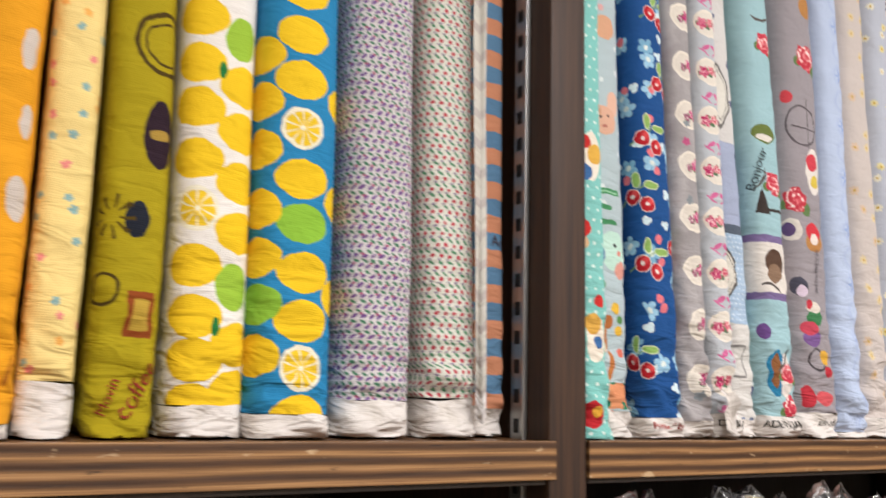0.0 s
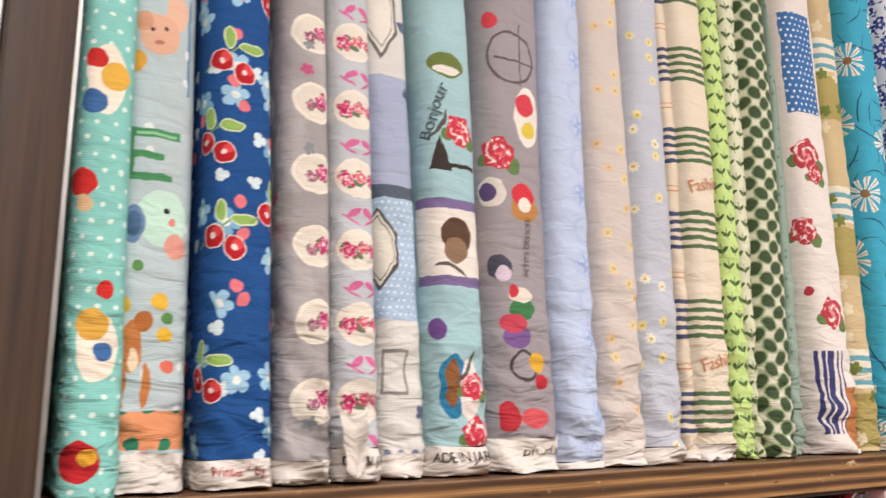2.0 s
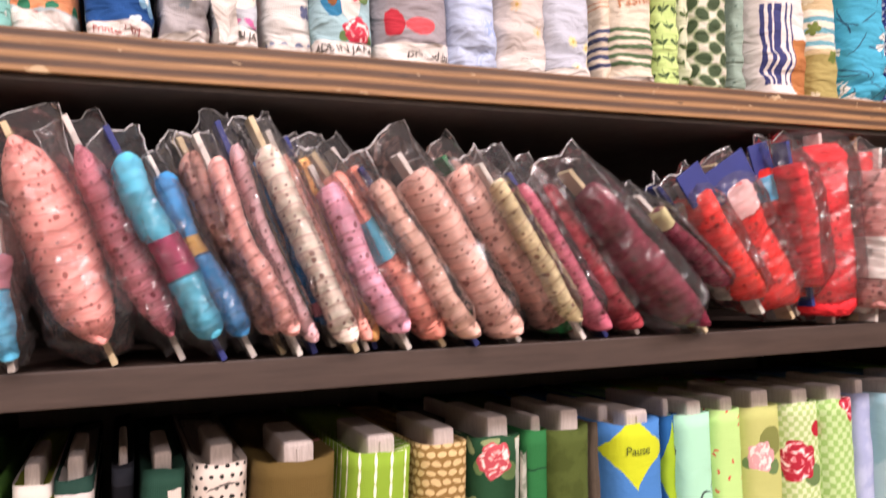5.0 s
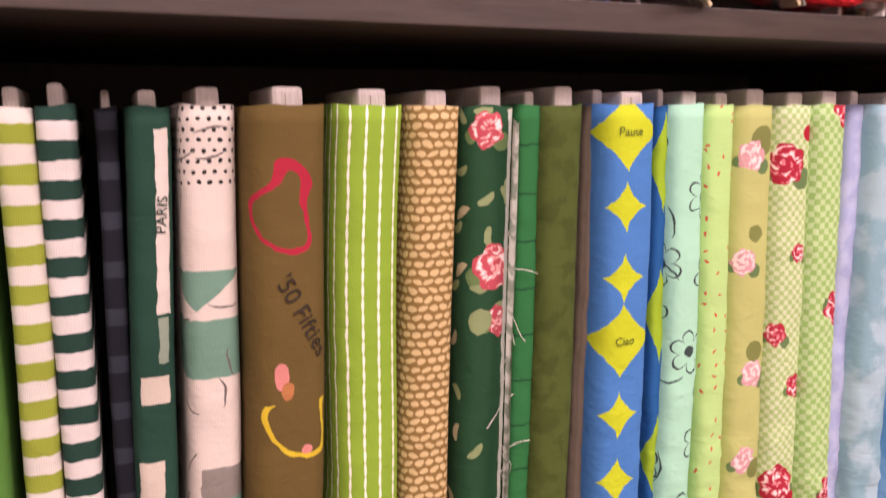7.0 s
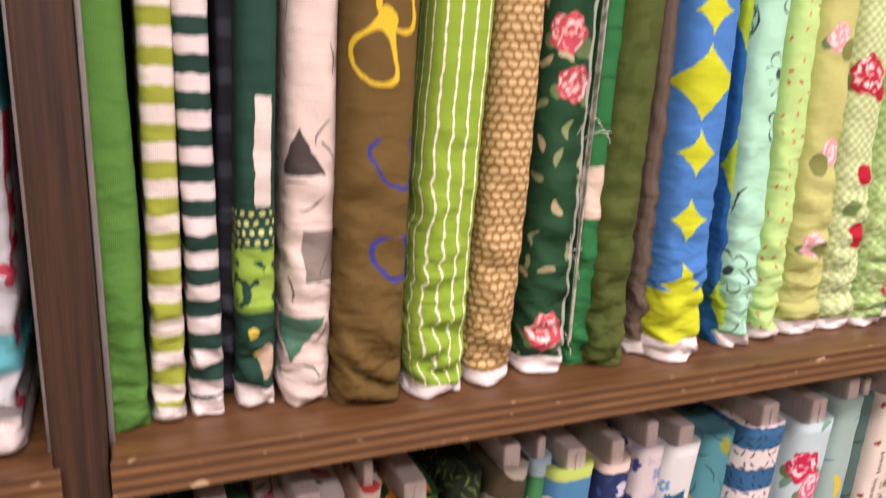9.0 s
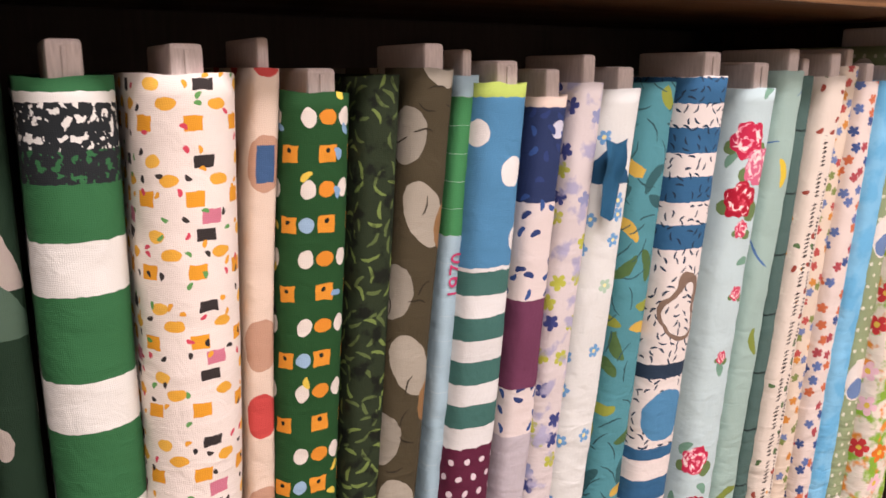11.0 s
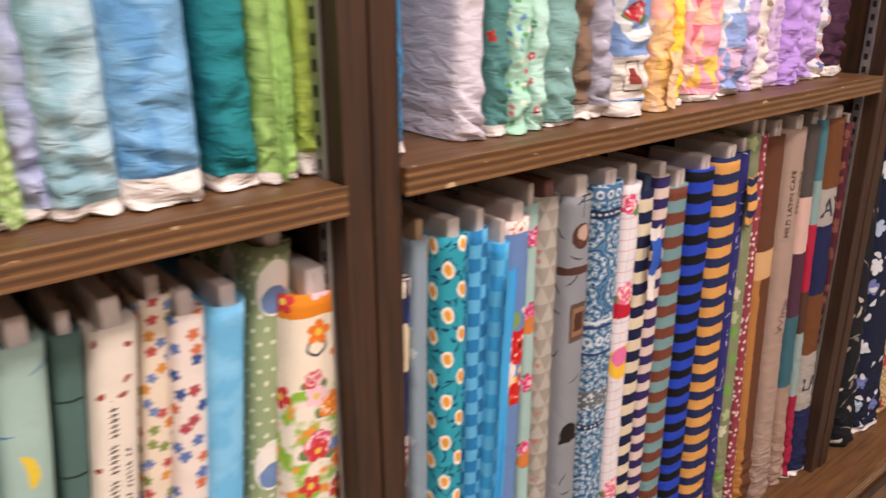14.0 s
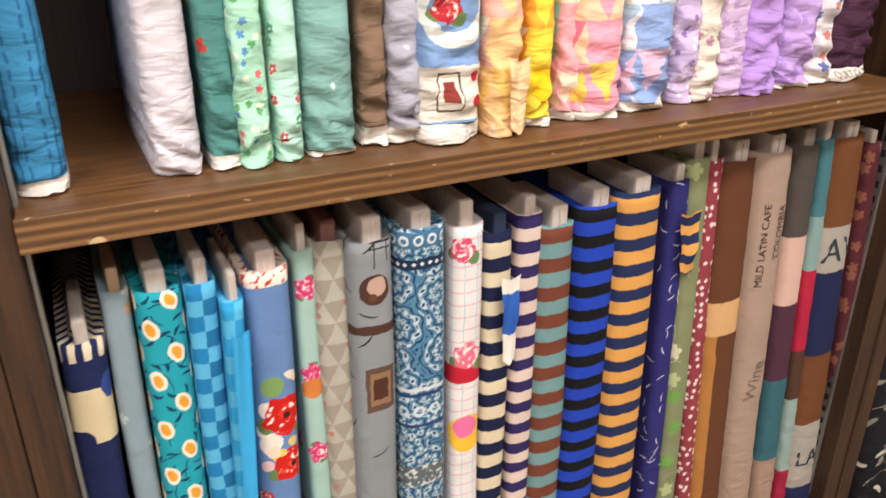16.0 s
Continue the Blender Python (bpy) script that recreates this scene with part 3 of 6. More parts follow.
def bolt(row, x, w, lean, label, mat, *texts, y=0.045, h=0.575, selv=0.0, core="", nocore=0, rnd=0, fray=0, slim=0, flap=None):
    rng = random.Random(label + str(x))
    base = new("fabric_bolt")
    base.location = (x, y, ROW_Z[row] + 0.0008)
    lift = PRINT_LIFT.get(row, 0.0)
    depth = 0.21 if not rnd else max(w, 0.2)
    pts, run = profile(w, depth, rnd)
    ph = rng.uniform(0, 50)
    soft = rng.uniform(0.6, 1.3)
    reach, deep = (0.12, 0.0095) if row[0] == "C" else (0.06, 0.0060)

    def wobble(px, py, z):
        low = math.exp(-z / reach) * soft
        slope = noise.noise(Vector((ph, z * 9, 8.8))) * 90
        crease = 1 - 2 * abs(noise.noise(Vector((px * 22 + ph, z * 62 + px * slope, ph))))
        fold = noise.noise(Vector((px * 30 + ph, z * 75 + px * 45, ph))) * (0.0030 * low + 0.0009) + (crease - 0.6) * deep * low
        slow = noise.noise(Vector((ph, z * 5, 3.3))) * 0.0035
        bulge = 0.0016 * low * math.sin(z * 260 + px * 90 + ph)
        front = max(0.0, 1 - py / 0.05)
        return slow + max(-0.0035, min(0.0035, fold * 0.4)) * (1 if px > 0 else -1), max(-0.006, min(0.009, fold * 1.7 + bulge)) * front - low * 0.0012

    def sheet(name, z0, z1, rows, m, off, cap, lbl="", jag=0.0):
        n = len(pts)
        verts, uvs, faces = [], [], []
        for k in range(rows + 1):
            z = z0 + (z1 - z0) * (k / rows) ** 1.7
            for i, (px, py) in enumerate(pts):
                dx, dy = wobble(px, py, z)
                grow = 1 + off / max(w, 0.01)
                zz = z
                if k == rows:
                    zz += noise.noise(Vector((px * 60, ph, 1))) * 0.0025
                if k == 0 and jag:
                    zz = max(0.0, z + abs(noise.noise(Vector((px * 70, ph, 7)))) * jag)
                verts.append((px * grow + dx + lean * z / h, py - off * 0.6 + dy, zz))
                uvs.append((run[i], zz - lift))
        for k in range(rows):
            for i in range(n - 1):
                a = k * n + i
                faces.append((a, a + 1, a + 1 + n, a + n))
        for k in range(rows):
            a = k * n
            faces.append((a + n - 1, a, a + n, a + 2 * n - 1))
        if cap:
            top = rows * n
            k0 = len(verts)
            for i, (px, py) in enumerate(pts):
                verts.append((px * 0.55 + lean * z1 / h, py * 0.86 + 0.012, z1 - 0.005 + noise.noise(Vector((px * 90, py * 40, ph))) * 0.002))
                uvs.append((run[i] * 0.8, z1 + 0.006))
            for i in range(n):
                j = (i + 1) % n
                faces.append((top + i, top + j, k0 + j, k0 + i))
            faces.append(tuple(range(k0, k0 + n)))
        return mesh_object(name, verts, faces, m, base, lbl, uvs, True)

    cut = selv if selv > 0.004 else 0.0
    sheet("wrapped_cloth", cut, h, 84, mat.done(), 0.0, True, jag=0.004 if not cut else 0.0)
    if cut:
        sheet("selvage", 0.0, cut, 6, selvage_mat("#e6e1da"), 0.0002, False, "unprinted white selvage edge", jag=0.006)
    if not nocore:
        cw = min(0.019, w * 0.42) * (0.75 if slim else 1)
        up = rng.uniform(0.014, 0.022) if row[0] == "D" else rng.uniform(0.009, 0.013)
        cm = CARD if not core else surface("core_board", core, core, 0.85, (60, 60, 6), 12.0)
        bm = box_bm(-cw / 2 + lean, cw / 2 + lean, 0.005, min(depth - 0.012, 0.085), h - 0.03, h + up, 0.003)
        part("core_board", bm, cm, base, "grey card winding core")
        if cw > 0.018:
            part("core_board", box_bm(-cw * 0.08 + lean, cw * 0.06 + lean, 0.0036, 0.0052, h - 0.03, h + up - 0.004, 0.0006), cm, base, "folded core tab")
    for t in texts:
        t.v += lift
        add_text(base, t, pts, run, lean, h, wobble)
    if flap:
        s, v1, v0, fw, kind = flap
        verts, uvs, faces = [], [], []
        for k in range(13):
            v = v1 + (v0 - v1) * k / 12
            for i in range(7):
                a = i / 6 - 0.5
                px = s * w + a * fw * (1 - 0.35 * k / 12)
                curl = math.sin(k * 0.7 + ph) * 0.003 + 0.004 * math.sin(a * 6 + k * 0.35)
                verts.append((px + lean * v / h + 0.3 * curl, -0.0065 + min(0, curl) - 0.001 * k / 12, v + 0.008 * abs(a) + 0.003))
                uvs.append((a * fw, v))
        for k in range(12):
            for i in range(6):
                q = k * 7 + i
                faces.append((q, q + 1, q + 8, q + 7))
        mesh_object("loose_flap", verts, faces, flap_mat(kind), base, "loose folded cloth edge", uvs, True)
    if fray:
        for i in range(30):
            z = rng.uniform(0.03, h - 0.05)
            cu = [Vector((w * 0.42 + lean * z / h, 0.004, z))]
            step = Vector((rng.uniform(-0.003, 0.003), rng.uniform(-0.002, 0.0), rng.uniform(-0.004, 0.002)))
            for s in range(6):
                cu.append(cu[-1] + step)
                step = step + Vector((rng.uniform(-0.0018, 0.0018), rng.uniform(-0.0006, 0.0012), rng.uniform(-0.0018, 0.001)))
            strand("frayed_thread", cu, 0.00028, THREAD, base)
    return tagged(base, label, "fabric bolt", "fabric bolts on the shelves")


def strand(name, pts, r, mat, parent):
    verts, faces = [], []
    for p in pts:
        for k in range(3):
            a = k * 2.094
            verts.append((p.x + r * math.cos(a), p.y + r * math.sin(a) * 0.5, p.z + r * math.sin(a)))
    for i in range(len(pts) - 1):
        for k in range(3):
            faces.append((i * 3 + k, i * 3 + (k + 1) % 3, i * 3 + 3 + (k + 1) % 3, i * 3 + 3 + k))
    return mesh_object(name, verts, faces, mat, parent)


# the bolts, row by row
bolt("A1", -0.3125, 0.0286, -0.0090, "amber yellow cotton fabric bolt with silver kettle print", cloth("#e8a21c").dab2("#cfc4b8",.009,.183,.004,.011).dab2("#cfc4b8",.010,.146,.003,.009).dab2("#cfc4b8",.009,.107,.005,.011).lf(.03,.008,.0016,["#b06a1a"],.3,2), h=0.600, selv=0.0072,y=.02)
bolt("A1", -0.2829, 0.0251, -0.0184, "pale yellow fabric bolt with tiny pink blossoms", cloth("#f0d88c").fl(0.0136,0.0022,5,["#e88f86","#efb25a","#8fb3b0"],None,.85,1), h=0.600, selv=0.0270,y=.03)
bolt("A1", -0.2479, 0.0345, -0.0215, "mustard coffee-shop print cotton fabric bolt", cloth("#a8980f").ring1("#4a3a10",.012,.207,.017,.0014).ring1("#4a3a10",.012,.207,.012,.0007).dab2("#2c1c28",.010,.155,.009,.019).dab2("#a88a3a",.010,.155,.006,.003).dab2("#1f2430",.001,.108,.006,.010).rect("#8a4418",-.001,.013,.046,.070).rect("#b89a3a",.002,.010,.05,.066).ring1("#4a3a10",-.014,.07,.008,.001).rays("#54430e",-.012,.108,.012), text("coffee",.008,.02,.013,"#8a2a14",60), text("Movin",-.006,.016,.008,"#8a2a14",70), h=0.600, y=.035)
bolt("A1", -0.2069, 0.0424, -0.0207, "white cotton fabric bolt with yellow lemons print", cloth("#eeeae2").lem("#f0c81a",-.013,.2).lem("#f0c81a",-.013,.174).lem("#f0c81a",-.013,.145).lem("#f0c81a",-.011,.086).lem("#f0c81a",-.010,.059).lem("#f0c81a",-.009,.036).lem("#f0c81a",-.008,.012).lem("#f0c81a",-.013,.228).lem("#f0c81a",.014,.19).lem("#f0c81a",.014,.163).lem("#f0c81a",.014,.134).lem("#f0c81a",.014,.106).lem("#f0c81a",.015,.045).lem("#f0c81a",.015,.02).dab2("#9cc23c",.011,.218,.010,.013).dab2("#9cc23c",.011,.076,.010,.013).dab2("#2a7a3c",.0,.197,.0025,.005).dab2("#2a7a3c",.002,.054,.0025,.005).slice1(-.011,.117,.0125), h=0.600, selv=0.0168,y=.03)
bolt("A1", -0.1614, 0.0493, -0.0149, "blue cotton fabric bolt with lemon slices print", cloth("#2f86b8").lem("#f0c81a",-.002,.228).lem("#f0c81a",-.002,.2).slice1(-.001,.171,.0125).lem("#f0c81a",.0,.141).lem("#8ebf3a",.001,.115).lem("#f0c81a",.003,.087).lem("#f0c81a",.003,.06).slice1(.003,.034,.0125).lem("#f0c81a",.003,.008).lem("#f0c81a",-.028,.214).lem("#f0c81a",-.028,.186).lem("#f0c81a",-.028,.157).lem("#f0c81a",-.027,.122).lem("#f0c81a",-.026,.094).lem("#8ebf3a",-.025,.068).lem("#f0c81a",-.025,.04).lem("#f0c81a",.03,.19).lem("#f0c81a",.03,.13).lem("#f0c81a",.03,.075).lem("#f0c81a",-.002,.256), h=0.600, selv=0.0132,y=.025)
bolt("A1", -0.1074, 0.0488, -0.0151, "white fabric bolt with tiny purple and green ditsy print", cloth("#cfcbca").grid_lf("#74528e",.0052,.0060,.0021,.0010,.6).grid_lf("#4e7f62",.0052,.0060,.0019,.0009,-.5,.0026,.0028).grid_lf("#a8607c",.0104,.0060,.0012,.0008,.2,.0013,.0014), h=0.600, selv=0.0216,y=.03)
bolt("A1", -0.0588, 0.0394, -0.0154, "cream fabric bolt with tiny red and green ditsy print", cloth("#d8d8cc").grid_lf("#b8404e",.0058,.0072,.0014,.0012,.4).grid_lf("#5d8f6c",.0058,.0072,.0020,.0009,-.6,.0029,.0030).grid_lf("#8a7c94",.0058,.0072,.0014,.0006,.2,.0014,.0050), h=0.600, selv=0.0240,y=.032,flap=(.40,.598,.006,.0125,"stripe"))
bolt("A1", -0.0215, 0.0236, -0.0083, "coral and slate blue striped cotton fabric bolt", cloth("#c98a68").hb(0.0238,[(0,.5,"#5d83a3")]), text("Ao",.005,.125,.011,"#4a4450",0), h=0.600, selv=0.0180,y=.045)
bolt("A2", 0.0468, 0.0256, -0.0112, "aqua dotted nursery print fabric bolt", cloth("#86c9c0").dots("#dcefe6",.008,.008,.0012).dab2("#efe6d4",-.001,.190,.009,.018).dab("#c8302c",-.006,.20,.005).dab("#e0b04a",.003,.192,.007).dab("#3f6aa0",-.006,.178,.006).dab("#c8302c",-.010,.138,.007).dab("#d8b48a",-.008,.128,.004).dab2("#efe6d4",.0,.062,.009,.016).dab("#d8a84a",-.002,.072,.007).dab("#3f6aa0",.003,.06,.004).dab("#c8302c",.003,.088,.004).dab("#b8262c",-.006,.012,.009).dab("#e0a838",-.002,.014,.004), h=0.600, selv=0.0036,y=.020)
bolt("A2", 0.0758, 0.0385, -0.0165, "pale grey-blue toy animals print fabric bolt", cloth("#b5c5c8").dots2("#dfe6e4",.02,.0022,.5,3).dots2("#d8a8a4",.034,.0028,.4,6).rect("#5d88a8",.0135,.0150,.195,.250).dab2("#e2b8a0",.007,.240,.006,.010).dab2("#dcae94",-.002,.226,.0105,.0115).dab2("#cf9a7c",-.010,.232,.0045,.0055).dab2("#d8a040",-.012,.210,.004,.006).dab("#3a3238",.001,.229,.0012).dab("#3a3238",-.006,.228,.0012).dab2("#b87868",-.002,.221,.002,.0012).rect("#4a8c5c",-.016,.010,.1695,.1740).rect("#4a8c5c",-.016,.002,.1580,.1615).rect("#4a8c5c",-.016,.006,.1465,.1505).rect("#4a8c5c",-.016,-.0125,.1465,.1740).rect("#8fbe98",-.012,.008,.1708,.1722).dab2("#c2e2d2",.003,.128,.0125,.0145).dab2("#e0a090",.010,.114,.0055,.0062).dab2("#6a86a8",-.011,.124,.0055,.0095).dab2("#4a6888",-.011,.124,.0035,.0065).dab("#2c2c30",.004,.132,.0016).dab("#d88878",.007,.126,.0022).dab("#5a8a4c",-.008,.103,.003).dab2("#c07a44",-.009,.064,.0052,.0125).dab2("#b06a38",-.004,.076,.0042,.0050).dab2("#e6cfb0",-.008,.058,.0022,.0060).dab2("#c07a44",-.013,.046,.0022,.0110).dab2("#c07a44",-.002,.046,.0020,.0110).dab("#e0b43c",.003,.086,.0042).dab("#e0b43c",.006,.070,.0036).dab("#5a8a4c",.007,.078,.0030).dab("#e0b43c",-.014,.084,.0036).dab("#d8705c",.008,.055,.0032).band(.016,.034,"#dc9468").dots("#2f7a5c",.014,.018,.0034,.016,.034).dab("#d8705c",-.002,.012,.003).dab("#5a8a4c",.004,.012,.0022).dab("#d8a684",.0,.30,.01), h=0.600, selv=0.0180,y=.034)
bolt("A2", 0.1158, 0.0364, -0.0207, "royal blue cherry print cotton fabric bolt", cloth("#1f4f8c").fl(.021,.0068,5,["#9cc6de","#7fb0cc"],"#dfe9e4",.6,7).fl(.021,.0036,3,["#d4e6ea"],None,.45,8).dots2("#e07a82",.022,.0034,.4,4).pair(.011,.258).pair(-.005,.213).pair(-.016,.168).pair(-.010,.118).pair(.020,.132).pair(-.021,.046).pair(.006,.315).pair(-.008,.37), text("Printed by",-.002,0.0048,0.0068,"#b03c34",0), h=0.600, selv=0.0144,y=.025)
bolt("A2", 0.1538, 0.0291, -0.0186, "grey rose medallion print fabric bolt", cloth("#a09c9c").blotch("#b0acac",26,.54).ell("#e9e2d4",.046,.0414,.0140,.0118,.004,-.003).ell("#dcd5c8",.046,.0414,.0118,.0096,.004,-.003).fl(0.024,0.0034,5,["#8c9498","#c05a86"],None,.15,3).ell("#5d7a5c",.046,.0414,.0052,.0018,.003,-.005,0,.5).rosegrid(.046,.0414,.0085,-.002,0.0046,"#b02a6a","#e07aa4").rosegrid(.046,.0414,.001,-.005,0.0030,"#8a4a68","#c08a98"), h=0.600, selv=0.0120,y=.03)
bolt("A2", 0.1823, 0.0261, -0.0203, "pale blue-grey rose medallion print fabric bolt", cloth("#bdc3c8").ell("#e9e2d4",.046,.0414,.0140,.0118,.001,-.003).ell("#e2dccf",.046,.0414,.0118,.0096,.001,-.003).bows("#cf6a9a",.046,.0414,.003,.018).ell("#5d7a5c",.046,.0414,.0060,.0018,-.002,-.005,0,-.4).rosegrid(.046,.0414,-.0055,-.004,0.0046,"#b82c62","#e88aa0").rosegrid(.046,.0414,.0030,-.002,0.0036,"#c8506a","#eaa8a8").rosegrid(.046,.0414,.0105,-.003,0.0036,"#c02c68","#e890a8"), text("DE IN JA",.0,0.0072,0.0068,"#4a4640",0), h=0.600, selv=0.0180,y=.028,flap=(-.3,.03,.0,.016,"white"))
bolt("A2", 0.2169, 0.0295, -0.0285, "pale blue patchwork sewing print fabric bolt", cloth("#a9c1d8").dots("#dde8f0",.0042,.0042,.0008).band(.0,.085,"#d8d6d0").band(.158,.166,"#56606e").band(.166,.236,"#a4aec6").band(.236,.42,"#d5d3cf").hexa("#56524e",-.0135,.127,.0125,.0250).hexa("#d9d5c8",-.0135,.127,.0110,.0222).hexa("#6c6862",-.0135,.127,.0100,.0200).hexa("#d9d5c8",-.0135,.127,.0095,.0190).hexa("#6c6a66",-.006,.276,.0115,.030).hexa("#e0ddd2",-.006,.276,.0098,.026).hexa("#8a8680",-.006,.276,.0086,.023).hexa("#e0ddd2",-.006,.276,.0080,.0215).rect("#8a8884",-.014,.002,.042,.068).rect("#d8d6d0",-.0125,.0005,.044,.066).fl(.02,.004,4,["#5d6482"],None,.16,4).dots("#7a86a0",.009,.009,.0028,.0,.014), h=0.600, selv=0.0132,y=.04)
bolt("A2", 0.2498, 0.0399, -0.0211, "duck-egg blue tea-time print fabric bolt", cloth("#a2c6cc").dab2("#6b7a3e",-.004,.247,.013,.008).dab2("#e4dfd6",-.004,.244,.010,.003).bloom("#c53a4c","#e68c90",.004,.205,.010).rect("#3c3430",-.016,.016,.180,.183).tri("#3c3430",.20,.178,.008).rect("#7a6a96",-.03,.03,.106,.160).rect("#e4dfd6",-.03,.03,.112,.154).dab("#5a4436",-.001,.137,.011).dab("#8a705a",-.002,.128,.008).dab("#6a4a86",-.016,.08,.006).dab2("#2f7ea6",-.007,.047,.010,.019).dab2("#8a5a34",-.008,.049,.005,.014).dab2("#e9e2da",.004,.045,.007,.018).bloom("#c53a4c","#e68c90",.006,.047,.008).bloom("#c53a4c","#e68c90",.008,.02,.009).bloom("#c53a4c","#e68c90",.006,.33,.010).dab("#e4dfd6",.004,.40,.014).lf(.05,.012,.0014,["#5c5652"],.4,9), text("ADE IN JAPAN",.0,0.0066,0.0081,"#45423c",0), text("Bonjour",-.014,.215,.012,"#4a5a60",70), h=0.600, selv=0.0168,y=.03)
bolt("A2", 0.2971, 0.0532, -0.0077, "mauve grey sweets and roses print fabric bolt", cloth("#9d979b").dab2("#e6e0d8",.008,.224,.011,.021).dab("#cf4450",.006,.232,.008).dab("#d8c04a",.009,.215,.006).bloom("#c03a48","#e07a80",-.015,.196,.011).dab("#d9d2c8",-.021,.17,.010).dab("#5d4a74",-.024,.17,.006).dab2("#b8844a",.003,.160,.011,.008).dab2("#cf3a44",.002,.169,.009,.008).dab("#eadfd4",.003,.163,.005).dab("#4a4a58",-.018,.121,.008).dab("#d8c8d8",-.016,.117,.005).dab2("#3f7a4c",-.003,.095,.009,.007).dab2("#e6ddd0",-.004,.104,.009,.005).dab("#c83a48",-.009,.106,.004).dab2("#7a5a92",-.008,.077,.010,.007).dab2("#c84a5c",-.010,.086,.009,.006).ring1("#4a4448",-.004,.060,.009,.0010).dab("#d8a83c",.006,.062,.006).dab("#b8303c",.007,.05,.005).dab2("#b8323e",-.016,.029,.008,.009).dab2("#d0585e",.002,.028,.010,.006).ring1("#5e585c",-.004,.265,.018,.0009).rect("#5e585c",-.018,.016,.262,.2635).rect("#5e585c",.002,.0032,.245,.29).dab("#c8444c",-.02,.29,.006).bloom("#c03a48","#e07a80",.005,.33,.012).dab2("#b8844a",.01,.38,.010,.010), text("printed by",.008,0.0084,0.0077,"#45423c",0), text("PETITS DELICES",.003,.135,.0055,"#55505a",85), h=0.600, selv=0.0204,y=.03)
bolt("A2", 0.3411, 0.0360, -0.0046, "powder blue tone-on-tone lace print fabric bolt", cloth("#bccbe4").ring("#aebfdf",.05,.0245,.0085,.0007).fl2("#9db2dc",.05,.049,.0062,.01,.03).ring("#b0c0e0",.05,.0245,.0105,.0004), h=0.600, selv=0.0048,y=.03)
bolt("A2", 0.3780, 0.0404, 0.0036, "beige fabric bolt with pale gold blossoms", cloth("#cdc4bd").fl(0.0192,0.0041,7,["#dccb9e","#d7bfa2"],"#c9a860",.6,2), h=0.600, selv=0.0168,y=.032)
bolt("A2", 0.4153, 0.0379, 0.0113, "grey-blue daisy print fabric bolt", cloth("#bcc2cd").fl(0.0168,0.0037,8,["#e6e2cc","#e2d79c"],"#c9aa40",.6,6), h=0.600, selv=0.0120,y=.03)
bolt("A2", 0.4560, 0.0153, 0.0025, "cream fabric bolt with navy stripe bands", cloth("#dfd2bd").hb(.0684,[(0.235,0.283,"#48506e"),(0.330,0.378,"#48506e"),(0.425,0.473,"#48506e"),(0.520,0.568,"#48506e"),(0.615,0.663,"#48506e"),(.90,.915,"#cf8a5c"),(.96,.97,"#cf8a5c")]), h=0.600, selv=0.0072,y=.045)
bolt("A2", 0.4744, 0.0384, 0.0049, "cream fabric bolt with green stripe bands", cloth("#e0d5c0").hb(.0684,[(0.235,0.283,"#55704e"),(0.330,0.378,"#55704e"),(0.425,0.473,"#55704e"),(0.520,0.568,"#55704e"),(0.615,0.663,"#55704e")]), text("Fashion",.004,.068,.014,"#c88a62",12), text("Fashion",.004,.205,.014,"#c88a62",12), h=0.600, selv=0.0120,y=.035)
bolt("A2", 0.5100, 0.0207, 0.0032, "lime green leafy sprig print fabric bolt", cloth("#c2dd8c").grid_lf("#46603a",.0115,.0130,.0034,.0013,.75,.0022,0).grid_lf("#46603a",.0115,.0130,.0034,.0013,-.75,-.0022,0).grid_lf("#6c8450",.0115,.0130,.0005,.0055,.1), h=0.600, selv=0.0000,y=.04)
bolt("A2", 0.5334, 0.0197, 0.0093, "cream fabric bolt with small green leaves", cloth("#d9dcc0").grid_lf("#4c6238",.0115,.0130,.0034,.0013,.75,.0022,0).grid_lf("#4c6238",.0115,.0130,.0034,.0013,-.75,-.0022,0).grid_lf("#7c8a60",.0115,.0130,.0005,.0055,.1), h=0.600, selv=0.0000,y=.045)
bolt("A2", 0.5478, 0.0360, 0.0210, "ivory fabric bolt with dark green leaf print", cloth("#d6d4c2").ell("#9aa884",.0200,.0180,.0074,.0062,0,0,0,.5).ell("#9aa884",.0200,.0180,.0074,.0062,.010,.009,0,-.5).ell("#42543a",.0200,.0180,.0062,.0048,0,0,0,.5).ell("#42543a",.0200,.0180,.0062,.0048,.010,.009,0,-.5), h=0.600, selv=0.0000,y=.035)
bolt("A2", 0.5847, 0.0118, 0.0296, "grey-green narrow fabric bolt", cloth("#8fa597").fl(0.0096,0.0014,4,["#6c8478"],None,.6,2), h=0.600, selv=0.0000,y=.05)
bolt("A2", 0.6243, 0.0547, 0.0066, "white rose bouquet print fabric bolt with patchwork hem", cloth("#e2dcd6").bloom("#b23b46","#dc9094",-.012,.252,.014).bloom("#b23b46","#dc9094",-.004,.235,.009).bloom("#b23b46","#dc9094",-.022,.183,.012).bloom("#b23b46","#dc9094",-.002,.112,.013).dab("#b23b46",-.024,.13,.004).rect("#3f6fa8",-.026,.012,.292,.39).dotsin("#dfe8ef",.006,.292,.39,-.026,.012).vb1(-.026,-.022,.012,.080,"#3d4272").vb1(-.019,-.008,.012,.080,"#3d4272").vb1(-.016,-.0145,.012,.080,"#e2dcd6").vb1(-.004,-.002,.012,.080,"#3d4272").vb1(.001,.003,.012,.080,"#3d4272").rect("#b97a48",.002,.05,.0,.05), h=0.600, selv=0.0000,y=.035)
